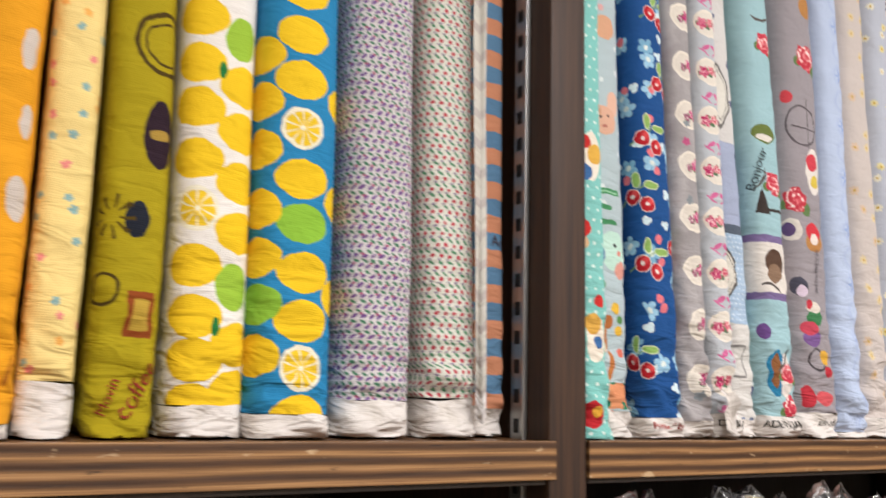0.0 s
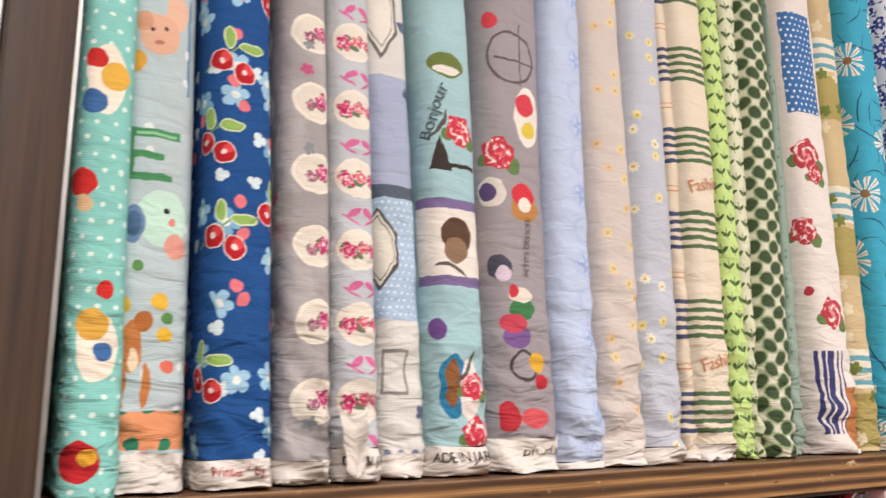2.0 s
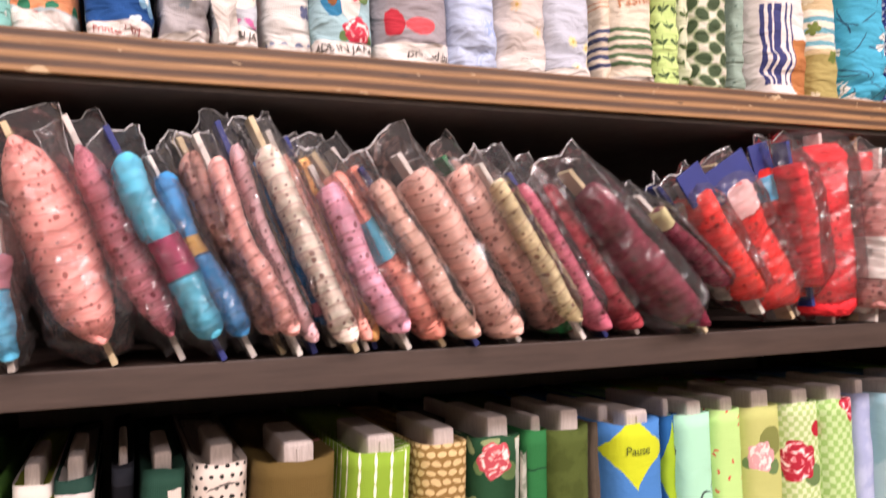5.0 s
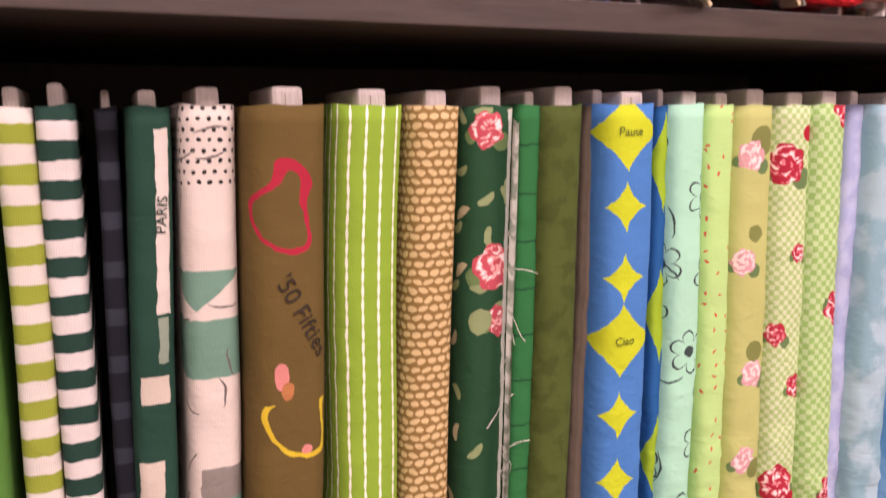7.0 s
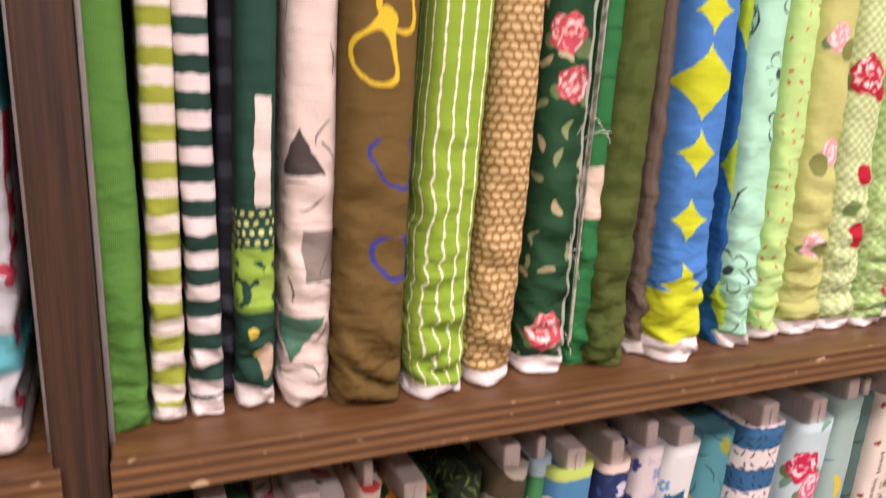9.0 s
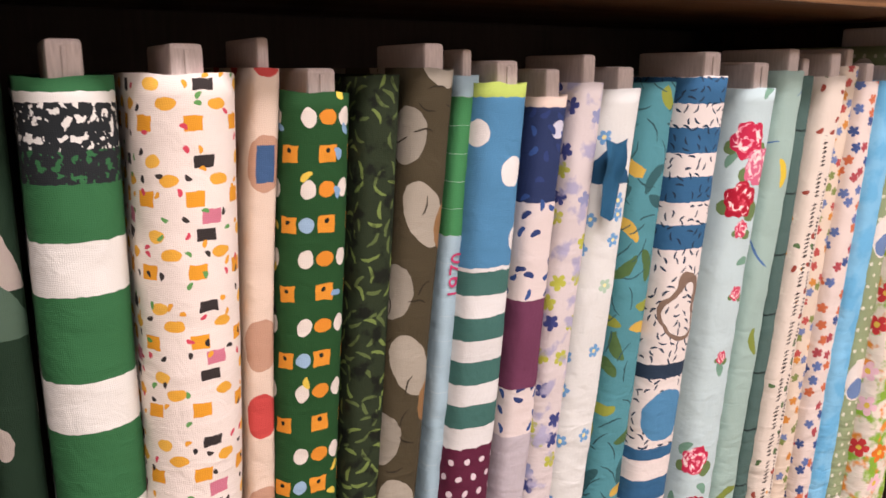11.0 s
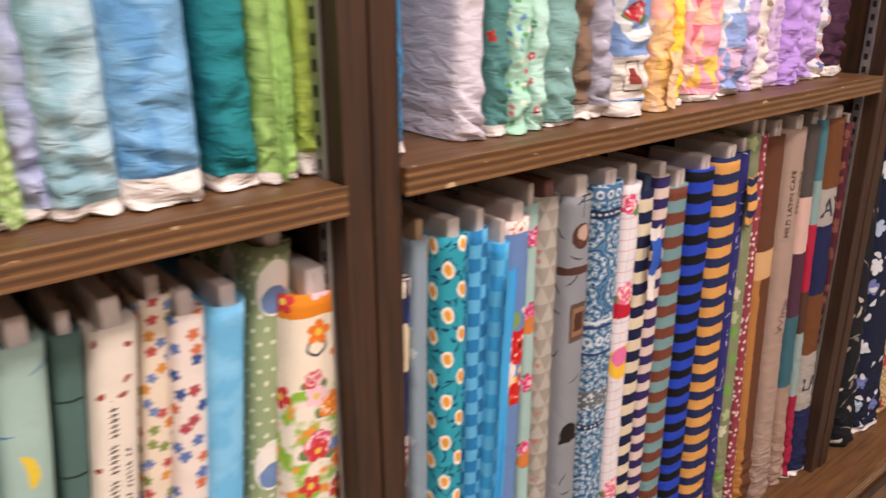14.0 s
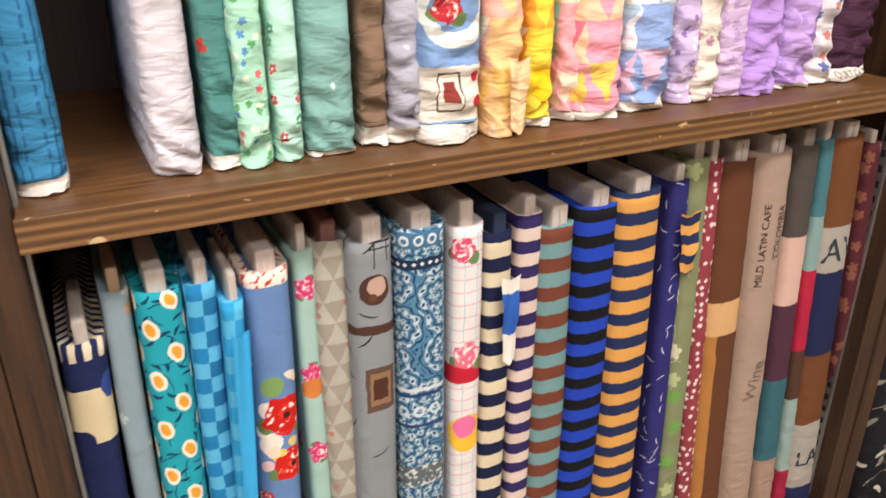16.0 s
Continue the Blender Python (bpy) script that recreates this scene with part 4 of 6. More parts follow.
bolt("A2", 0.6776, 0.0335, 0.0127, "vintage beige and aqua patchwork print fabric bolt", cloth("#c9b58c").hb(.15,[(.0,.3,"#a79a5e"),(.35,.38,"#6aa3b0"),(.42,.45,"#6aa3b0"),(.49,.52,"#6aa3b0"),(.33,.35,"#e2dcc8"),(.38,.42,"#e2dcc8"),(.45,.49,"#e2dcc8"),(.52,.56,"#e2dcc8")]).fl(0.024,0.0054,5,["#6d7d3c","#d9cfae"],None,.4,3), h=0.600, selv=0.0000,y=.045)
bolt("A2", 0.7123, 0.0143, 0.0183, "slate blue narrow floral fabric bolt", cloth("#6c93ab").fl(0.016,0.0041,5,["#d7cf9c","#50728c"],None,.5,3), h=0.600, selv=0.0000,y=.06)
bolt("A2", 0.7193, 0.0468, 0.0206, "turquoise fabric bolt with large white daisies", cloth("#3fa6c4").lf(0.024,0.0144,0.0007,["#2f5f74"],.8,3).lf(0.03,0.02,0.0008,["#2a5a74"],.8,8).daisies("#e4e6e0","#8a6a4c",.056,.0175,.8,6), h=0.600, selv=0.0108,y=.035)
bolt("A2", 0.7727, 0.0172, 0.0196, "teal narrow fabric bolt", cloth("#3c8f9c").fl(0.04,0.0082,8,["#d8d2c2"],None,.4,3), h=0.600, selv=0.0072,y=.055)
bolt("A2", 0.7859, 0.0492, 0.0157, "white fabric bolt with navy flower print", cloth("#d5dae4").fl(0.0125,0.0050,5,["#2c387e","#3a4894"],"#d8dce8",.95,5).lf(0.0080,0.0028,0.0010,["#3d4672"],.9,6), h=0.600, selv=0.0090,y=.035)
bolt("A2", 0.8414, 0.0424, 0.0151, "sea green cotton fabric bolt", cloth("#4a9a94").blotch("#5fb0a4",40,.55), h=0.600, selv=0.0090,y=.04)
bolt("C1", -0.0291, 0.0187, 0.0171, "white and aqua fabric bolt with red lettering", cloth("#c6cacc").band(.20,.26,"#2f8a92").band(.31,.40,"#4aa6ac").band(.05,.075,"#62bcc4").vb1(.01,.035,.12,.20,"#b8384c").vb1(.013,.032,.13,.14,"#c6cacc").vb1(.013,.032,.155,.165,"#c6cacc").fl(0.04,0.0082,4,["#c04a5a"],None,.3,3), h=0.556, selv=0.0210,y=.03)
bolt("C2", 0.0381, 0.0271, -0.0009, "plain grass green cotton fabric bolt", cloth("#4f8236"), h=0.556, y=.04)
bolt("C2", 0.0632, 0.0202, 0.0050, "olive and white striped cotton fabric bolt", cloth("#d9d2c6").hb(0.0222,[(0,.5,"#93a038")]), h=0.556, selv=0.0120,y=.045)
bolt("C2", 0.0858, 0.0207, 0.0044, "dark green and white striped cotton fabric bolt", cloth("#d9d2cc").hb(0.0218,[(0,.52,"#1f3f35")]), h=0.556, selv=0.0120,y=.045)
bolt("C2", 0.1035, 0.0128, 0.0120, "black and navy striped narrow fabric bolt", cloth("#23252c").hb(.03,[(0,.35,"#3a3e48")]), h=0.556, y=.075)
bolt("C2", 0.1186, 0.0251, 0.0188, "bottle green Paris photo print fabric bolt", cloth("#1f4537").rect("#d6ccc0",.0025,.0105,.43,.54).rect("#8c9a86",.003,.009,.40,.428).rect("#cbbfae",-.008,.009,.375,.392).rect("#cbbfae",-.011,.004,.312,.338).rect("#cbbfae",-.012,.01,.28,.308).rect("#d6d0c4",-.002,.009,.135,.205).dots("#c8cf7a",.0062,.0062,.0017,.108,.132).blotchin("#8fb646",.065,.108,30).band(.064,.068,"#6f9636").dab("#cfc14a",-.004,.05,.004).dab("#cfc14a",.002,.035,.004).dab2("#b8a48a",.006,.03,.006,.012), text("PARIS",.006,.49,.009,"#1c3a30",85), h=0.556, selv=0.0150,y=.05)
bolt("C2", 0.1531, 0.0330, 0.0177, "cream fabric bolt with sketched houses and green blocks", cloth("#d9cdc0").dots("#2a2a26",.0062,.0062,.0013,.505,.56).rect("#6d9682",-.05,.06,.388,.425).tri("#6d9682",.43,.455,.03).rect("#8b857c",-.01,.05,.308,.33).rect("#6d9682",-.01,.05,.30,.308).tri("#4a4440",.185,.155,.018).rect("#857d74",-.006,.04,.085,.118).tri("#4f7d66",.025,.06,.022).lf(.03,.01,.0007,["#6a645e"],.7,3), h=0.556, selv=0.0000,y=.045)
bolt("C2", 0.1950, 0.0507, 0.0201, "khaki brown party streamer print fabric bolt", cloth("#67542a").dots2("#d88a80",.07,.0035,.4,3).dots2("#5e8f98",.09,.0028,.4,5).arc("#b02a3c",-.004,.49,.017,.0036).dab2("#d88a80",-.006,.388,.0048,.0085).dab2("#b87848",-.002,.378,.004,.006).arc("#d9bb2e",.006,.36,.019,.0038,1).arc("#d9bb2e",.008,.265,.011,.0036).arc("#d9bb2e",-.006,.235,.014,.0036).arc("#3a3f8c",.012,.17,.016,.0034,1).arc("#3a3f8c",.014,.105,.013,.0042,1), text("'50 Fifties",.008,.425,.0155,"#2e2416",-62), h=0.556, selv=0.0000,y=.03)
bolt("C2", 0.2449, 0.0443, 0.0229, "lime green fabric bolt with white running stitches", cloth("#86ab34").vbb("#eef0d6",.0105,.0022), h=0.556, selv=0.0096,y=.03)
bolt("C2", 0.2895, 0.0360, 0.0234, "tan basket-weave pebble print fabric bolt", cloth("#8d6f3e").pebble("#d3b985",.0075), h=0.556, selv=0.0108,y=.035)
bolt("C2", 0.3392, 0.0079, 0.0115, "grey-brown narrow cloth bolt", cloth("#5d564e"), h=0.556, y=.09)
bolt("C2", 0.3352, 0.0379, 0.0199, "dark green rose print fabric bolt with frayed selvage", cloth("#1f4a2e").lf(.02,.007,.003,["#8a9a6a","#b5ad86"],.5,4).bloom("#c2525a","#ecaaa4",.004,.443,.016).bloom("#c2525a","#ecaaa4",.009,.405,.011).dab("#8a9a6a",-.006,.405,.009).bloom("#c2525a","#ecaaa4",-.005,.537,.012).bloom("#c2525a","#ecaaa4",-.008,.25,.014).bloom("#c2525a","#ecaaa4",.0,.215,.013).bloom("#c2525a","#ecaaa4",-.004,.03,.015).vb1(.0115,.0175,0,.55,"#b8beb0"), h=0.556, selv=0.0120,y=.04,fray=1,flap=(.36,.54,.02,.0055,"frayed"))
bolt("C2", 0.3688, 0.0192, 0.0187, "emerald green fabric bolt with dark line print", cloth("#24703c").hb(0.0340,[(.45,.49,"#14482a")]).band(.115,.155,"#d6c8b0"), h=0.556, y=.045)
bolt("C2", 0.3928, 0.0355, 0.0182, "dark olive cotton fabric bolt", cloth("#4c5a26").blotch("#43501f",60,.55), h=0.556, y=.038)
bolt("C2", 0.4299, 0.0212, 0.0175, "taupe brown ribbed fabric bolt", cloth("#6f6254").vb(.006,[(0,.4,"#665a4c")]), h=0.556, selv=0.0108,y=.05)
bolt("C2", 0.4557, 0.0478, 0.0074, "blue fabric bolt with lime four-point stars", cloth("#4480c0").starc("#c2d023",.06,.0525,-.006,.0075,.0178,.0190).star1("#c2d023",-.006,.38,.036,.029).star1("#c2d023",-.006,.218,.036,.029).star1("#c2d023",-.006,.534,.036,.029).band(.0,.055,"#c2d023"), text("Ciao",-.004,.38,.009,"#4a5a18",0), text("Pause",-.004,.534,.009,"#4a5a18",0), h=0.556, selv=0.0156,y=.03)
bolt("C2", 0.5127, 0.0143, -0.0084, "deep blue and lime fabric bolt", cloth("#1d5f9a").starc("#9cbf2a",.05,.12,.0,.03,.02,.04), h=0.556, y=.05)
bolt("C2", 0.5230, 0.0335, 0.0000, "mint fabric bolt with black outlined daisies", cloth("#a6e0c0").fl(0.0496,0.0163,6,["#3a4a46"],None,.8,4).fl(0.0496,0.0146,6,["#a6e0c0"],"#3a4a46",.8,4).lf(0.04,0.013,0.0009,["#3a4a46"],.4,8), h=0.556, selv=0.0096,y=.04)
bolt("C2", 0.5626, 0.0300, -0.0039, "pale green fabric bolt with tiny coral sprigs", cloth("#b4dc88").lf(0.012,0.0021,0.0010,["#cc5a48"],.55,3), h=0.556, selv=0.0096,y=.045)
bolt("C2", 0.6027, 0.0428, -0.0096, "khaki green fabric bolt with dusty pink blossoms", cloth("#b9bf74").dab("#7c8446",.004,.525,.012).bloom("#d6a0a0","#f0d8d0",-.006,.513,.012).bloom("#d6a0a0","#f0d8d0",-.010,.427,.011).dab("#7c8446",.0,.45,.007).bloom("#d6a0a0","#f0d8d0",.003,.331,.012).dab("#7c8446",.004,.35,.009).bloom("#d6a0a0","#f0d8d0",-.003,.255,.012).dab("#7c8446",.01,.245,.009).bloom("#d6a0a0","#f0d8d0",.006,.16,.012).dab("#7c8446",-.006,.15,.01).bloom("#d6a0a0","#f0d8d0",-.004,.08,.011).dab("#7c8446",.006,.075,.008), h=0.556, selv=0.0120,y=.045)
bolt("C2", 0.6452, 0.0409, -0.0095, "green gingham fabric bolt with red roses", cloth("#cfdcae").chk("#a8c47c",.0042).bloom("#b02a3a","#e27f86",-.010,.505,.017).dab("#b01f30",.012,.53,.007).bloom("#b02a3a","#e27f86",.006,.43,.008).bloom("#b8303f","#e27f86",-.014,.361,.010).bloom("#b02a3a","#e27f86",.009,.313,.010).bloom("#b02a3a","#e88f90",-.006,.225,.017).dab("#b01f30",.01,.21,.007).dab("#b01f30",.004,.14,.009).dab("#b01f30",.008,.085,.012).dab("#6f8a50",-.006,.11,.008), h=0.556, selv=0.0096,y=.045)
bolt("C2", 0.6849, 0.0399, -0.0163, "green gingham fabric bolt with a loose flap", cloth("#bcd79a").chk("#96bf6c",.005).rosegrid(.08,.17,.015,.04,0.0144,"#b02a3a","#e27f86"), h=0.556, selv=0.0072,y=.04,flap=(.3,.2,.0,.018,"lime"))
bolt("C2", 0.7155, 0.0227, 0.0000, "lilac blue plain fabric bolt", cloth("#a3aed0").blotch("#b2bcd8",50,.5), h=0.556, selv=0.0084,y=.055)
bolt("C2", 0.7445, 0.0483, 0.0000, "pale aqua mottled fabric bolt", cloth("#a6c4cc").blotch("#86aeb8",25,.52), h=0.556, selv=0.0084,y=.04)
bolt("C2", 0.7935, 0.0581, 0.0000, "sky blue marbled fabric bolt", cloth("#78aed4").blotch("#5d98c6",22,.55), h=0.556, selv=0.0216,y=.03)
bolt("C2", 0.8520, 0.0355, 0.0000, "teal plain fabric bolt", cloth("#167a80"), h=0.556, selv=0.0120,y=.04)
bolt("C2", 0.8875, 0.0325, 0.0000, "apple green fabric bolt with crumpled flap", cloth("#86b45e").blotch("#9cc470",20,.5), h=0.556, selv=0.0084,y=.04,flap=(-.1,.30,.0,.012,"green"))
bolt("C2", 0.9180, 0.0197, 0.0000, "lime green fabric bolt", cloth("#9ab350"), h=0.556, selv=0.0180,y=.045)
bolt("C3", 0.9945, 0.0345, 0.0000, "bright blue fabric bolt with dotted lines", cloth("#3b86b4").vb(.013,[(0,.16,"#2a6596")]).hb(.011,[(0,.3,"#3b86b4")]).vb(.026,[(0,.09,"#25608e")]), h=0.556, selv=0.0096,y=.045)
bolt("C3", 1.0870, 0.0360, 0.0000, "white and lilac quilted plain fabric bolt", cloth("#d2cdd6"), h=0.556, y=.045)
bolt("C3", 1.1195, 0.0227, 0.0000, "muted teal fabric bolt with gold and red motifs", cloth("#4e8480").fl(0.024,0.0054,4,["#c09a4a","#b23c34","#6aa09a"],None,.45,3), h=0.556, selv=0.0096,y=.045)
bolt("C3", 1.1440, 0.0256, 0.0000, "mint ditsy floral fabric bolt", cloth("#a8dac2").fl(0.0104,0.0027,5,["#5d8fc0","#d06a70","#e8ecd8","#5da068"],None,.8,3), h=0.556, y=.04)
bolt("C3", 1.1690, 0.0217, 0.0000, "pale mint blossom fabric bolt", cloth("#b4dfd0").fl(0.0176,0.0037,5,["#cf4f5c","#4a9a78"],"#e8e2d0",.5,5), h=0.556, y=.042)
bolt("C3", 1.2025, 0.0404, 0.0000, "grey teal star-dotted fabric bolt", cloth("#7da8a2").fl(0.036,0.002,4,["#d2e0da"],None,.5,3), h=0.556, selv=0.0048,y=.04)
bolt("C3", 1.2415, 0.0227, 0.0000, "brown fabric bolt with tiny pale dots", cloth("#7d6654").dots("#a89484",.03,.03,.0015), h=0.556, selv=0.0168,y=.05)
bolt("C3", 1.2670, 0.0296, 0.0000, "lilac grey fabric bolt", cloth("#a7a6b4").dots("#c6c4cc",.04,.04,.002), h=0.556, selv=0.0144,y=.045)
bolt("C3", 1.3050, 0.0591, 0.0000, "blue patchwork fabric bolt with cherries and labels", cloth("#7f9fcc").band(.02,.065,"#dcd6cc").rect("#5a5048",-.014,.006,.028,.060).rect("#e4ded2",-.0125,.0045,.030,.058).rect("#8a3a34",-.009,.001,.036,.052).dab("#b8263a",.022,.035,.006).dab("#b8263a",.02,.055,.005).ring1("#dfe4e2",.0,.115,.03,.006).bloom("#b02a34","#d86a6c",-.008,.11,.012).dab("#5d8a4c",.0,.125,.004), h=0.556, selv=0.0156,y=.03)
bolt("C3", 1.3530, 0.0335, 0.0000, "peach and yellow triangles fabric bolt", cloth("#eccfae").facet(["#f0c48c","#eeb0a0","#f2e0bc","#eabf6c"],.04), h=0.556, selv=0.0000,y=.03,flap=(.2,.06,.0,.02,"peach"))
bolt("C3", 1.3955, 0.0286, 0.0000, "bright yellow geometric fabric bolt", cloth("#f0c21e").facet(["#f2d84a","#f0a83a","#f4ecc8","#f0c21e"],.035), h=0.556, selv=0.0084,y=.042)
bolt("C3", 1.4290, 0.0217, 0.0000, "pastel pink and aqua geometric fabric bolt", cloth("#e6b8b4").facet(["#e8a8b0","#a8d0c8","#f0d8c0"],.03), h=0.556, selv=0.0096,y=.05)
bolt("C3", 1.4575, 0.0522, 0.0000, "pink triangles print fabric bolt", cloth("#ec9aa8").facet(["#f0a0b4","#f4c8a8","#e87a94","#f2d8d4","#f0c860"],.036), h=0.556, selv=0.0084,y=.038)
bolt("C3", 1.5175, 0.0542, 0.0000, "white and blue geometric fabric bolt", cloth("#cfd6e4").facet(["#8fa8d8","#e4e8f0","#a8c8e0","#d8b8d0"],.04), h=0.556, selv=0.0096,y=.042)
bolt("C3", 1.5670, 0.0276, 0.0000, "lilac ditsy floral fabric bolt", cloth("#c6b4da").fl(0.0112,0.0027,5,["#8a70b4","#e8e0f0"],None,.7,3), h=0.556, y=.05)
bolt("C3", 1.5920, 0.0355, 0.0000, "white fabric bolt with brown floral sprays", cloth("#ded6cc").fl(0.0176,0.0048,5,["#8a7a6c","#b890a0"],None,.6,4), h=0.556, y=.048)
bolt("C3", 1.6305, 0.0364, 0.0000, "pale lilac floral fabric bolt", cloth("#c9b2d6").fl(0.016,0.0048,5,["#b49ac8","#d8c4e0"],None,.7,3), h=0.556, y=.05)
bolt("C3", 1.6650, 0.0473, 0.0000, "lavender fabric bolt with loose edge", cloth("#b492d8"), h=0.556, y=.045)
bolt("C3", 1.7220, 0.0493, 0.0000, "lavender tonal blossom fabric bolt", cloth("#c0a2de").fl(0.0176,0.0054,5,["#ab8cd0"],None,.7,3), h=0.556, selv=0.0048,y=.05)
bolt("C3", 1.7605, 0.0364, 0.0000, "white and navy small floral fabric bolt", cloth("#d6d2d8").fl(0.016,0.0048,5,["#5c6a9c","#c07a70"],None,.6,4), h=0.556, selv=0.0120,y=.055)
bolt("C3", 1.8050, 0.0670, 0.0000, "dark plum fabric bolt", cloth("#42263a").fl(0.024,0.0041,5,["#5a3650"],None,.6,4), text("QUILT GATE",.0,.01,.009,"#8a8078",0), h=0.556, selv=0.0144,y=.05)
bolt("D1", -0.0205, 0.0246, 0.0000, "green and orange chequered fabric bolt", cloth("#1f6a5c", lift=0.06).chkb("#d79a2c",.022), h=0.610, y=.04)
bolt("D2", 0.0410, 0.0296, 0.0000, "dark green leaf print fabric bolt", cloth("#26402e", lift=0.06).tri("#c8beb4",.5,.43,.03).tri("#5d7a66",.45,.4,.04).lf(0.04,0.0144,0.0072,["#3a5a44","#c8c0b4"],.4,3), h=0.615, y=.075,core="#5d4a44")
bolt("D2", 0.0870, 0.0532, 0.0000, "thick green and white rugby stripe fabric roll", cloth("#2e6a40", lift=0.06).hb(.084,[(.12,.5,"#dfe2da")]).blotchin("#22282a",.495,.54,60), h=0.615, y=.04,rnd=1)
bolt("D2", 0.1302, 0.0616, 0.0197, "thick white fabric roll with orange animals print", cloth("#e6dfd4", lift=0.06).rects("#dd9b28",.030,.044,.0072,.0050,.0,.0).ell("#e0a83a",.030,.044,.0060,.0036,.015,.011).rects("#34302e",.060,.044,.0080,.0030,.006,.022).ell("#e8b64a",.060,.044,.0052,.0040,-.024,.022).rects("#c8788a",.060,.088,.0082,.0048,.010,.033).lf(0.0125,0.0024,0.0014,["#2e2c2c","#d04a5c","#5c9a54","#e0a030","#3a3632"],.65,7), h=0.615, y=.03,rnd=1)
bolt("D2", 0.1682, 0.0187, 0.0321, "cream fabric bolt with faded red stamps", cloth("#d9c8b4", lift=0.06).ell("#b8937a",.05,.12,.014,.018,0,.02).ell("#c04a44",.05,.24,.012,.016,0,.09).rects("#3a5a80",.05,.3,.008,.02,0,.2), h=0.620, y=.05)
bolt("D2", 0.1991, 0.0468, 0.0353, "dark green fabric bolt with cartoon cats print", cloth("#1c4a24", lift=0.06).rects("#d8902c",.026,.046,.0080,.0070,.004,0).ell("#d9d4c8",.026,.046,.0050,.0062,-.009,.023).ell("#d68a2a",.052,.046,.0062,.0050,.004,.023).ell("#8fb0c8",.052,.092,.0050,.0050,-.009,.0).ell("#1c241c",.026,.046,.0016,.0016,.004,.002).lf(0.024,0.0043,0.0022,["#202420","#c85a5a","#d8c04a","#7aa0c0"],.4,5), h=0.605, y=.04)
bolt("D2", 0.2344, 0.0295, 0.0447, "camouflage green vine print fabric bolt", cloth("#26331f", lift=0.06).lf(.012,.007,.0013,["#6d8444","#55683a"],.9,3).blotch("#12190f",70,.6), h=0.615, y=.045,nocore=1)
bolt("D2", 0.2522, 0.0360, 0.0635, "olive grey fabric bolt with dog-tag and camo blocks", cloth("#453f2c", lift=0.06).ell("#a09c8c",.075,.11,.014,.026,.0,.02,0,.5).ell("#8d8a7c",.075,.11,.016,.02,-.02,.075).ell("#8a6a44",.075,.13,.012,.018,.02,.06).lf(0.024,0.0072,0.0007,["#2c281c"],.6,4), h=0.620, y=.04)
bolt("D2", 0.2963, 0.0192, 0.0515, "pale blue narrow fabric bolt with pink year lettering", cloth("#a3c2cc", lift=0.06).band(.44,.54,"#3f8a54").hb(.02,[(0,.01,"#c8d8d8")]), text("1970",.002,.47,.018,"#c23c6a",88), h=0.615, y=.05)
bolt("D2", 0.3201, 0.0433, 0.0523, "blue fabric bolt with white moons and green stripes", cloth("#4a86ac").bandstripes(.336,.477,.0345,"#3d6c64","#d8dcd8").dab("#dfe0da",.010,.547,.011).dab("#dfe0da",-.022,.575,.010).dab("#dfe0da",.022,.497,.010).band(-.01,.336,"#5a2038").dotsin("#d8ccd0",.013,-.01,.336,-.05,.05).band(.600,.615,"#a8bf5c"), h=0.610, y=.035)
bolt("D2", 0.3623, 0.0310, 0.0577, "navy and white patchwork print fabric bolt", cloth("#d8d0ca").band(.52,.592,"#26365c").dab("#c8ccd8",.006,.575,.007).lf(.014,.0045,.0022,["#34548c","#2c3f70"],.7,4).band(.37,.443,"#6c3a54").band(.25,.33,"#b8b4b8").band(.592,.62,"#d0bfae"), h=0.600, y=.045)
bolt("D2", 0.3919, 0.0291, 0.0623, "white fabric bolt with navy and lime floral", cloth("#cfc9c6", lift=0.06).fl(0.0208,0.0061,5,["#39447c","#8c96b8","#b2b84a"],None,.7,3).band(.0,.1,"#34406c").blotch("#a8a8c0",60,.6), h=0.610, y=.045)
bolt("D2", 0.4231, 0.0394, 0.0684, "ivory fabric bolt with scattered blue flowers", cloth("#d6dcd6", lift=0.06).fl(0.024,0.0054,5,["#6aa0cc","#a8c8b0"],"#e8e0a0",.5,6).tri("#1f5070",.5,.47,.03), h=0.605, y=.045,flap=(-.3,.56,.50,.022,"teal"))
bolt("D2", 0.4687, 0.0364, 0.0618, "teal fabric bolt with botanical print and tape", cloth("#4b8c94", lift=0.06).lf(0.03,0.0150,0.0052,["#8a963c","#4a6a3c","#c8a84a","#2f5c60"],.7,4).lf(0.02,0.012,0.0007,["#2c5458"],.7,8), h=0.610, y=.045,nocore=1)
bolt("D2", 0.5090, 0.0500, 0.0672, "blue and white banded lettering print fabric bolt", cloth("#ddd8d0").bandstripes(.45,.64,.041,"#2f6288","#ded9d2").lf(.008,.0035,.0009,["#22384c"],.75,4).arc("#7d6a5a",.0,.415,.018,.005).band(.355,.368,"#26384a").dab("#4a86ac",.0,.32,.024).bandstripes(.18,.29,.04,"#2f6288","#ded9d2"), h=0.615, y=.035)
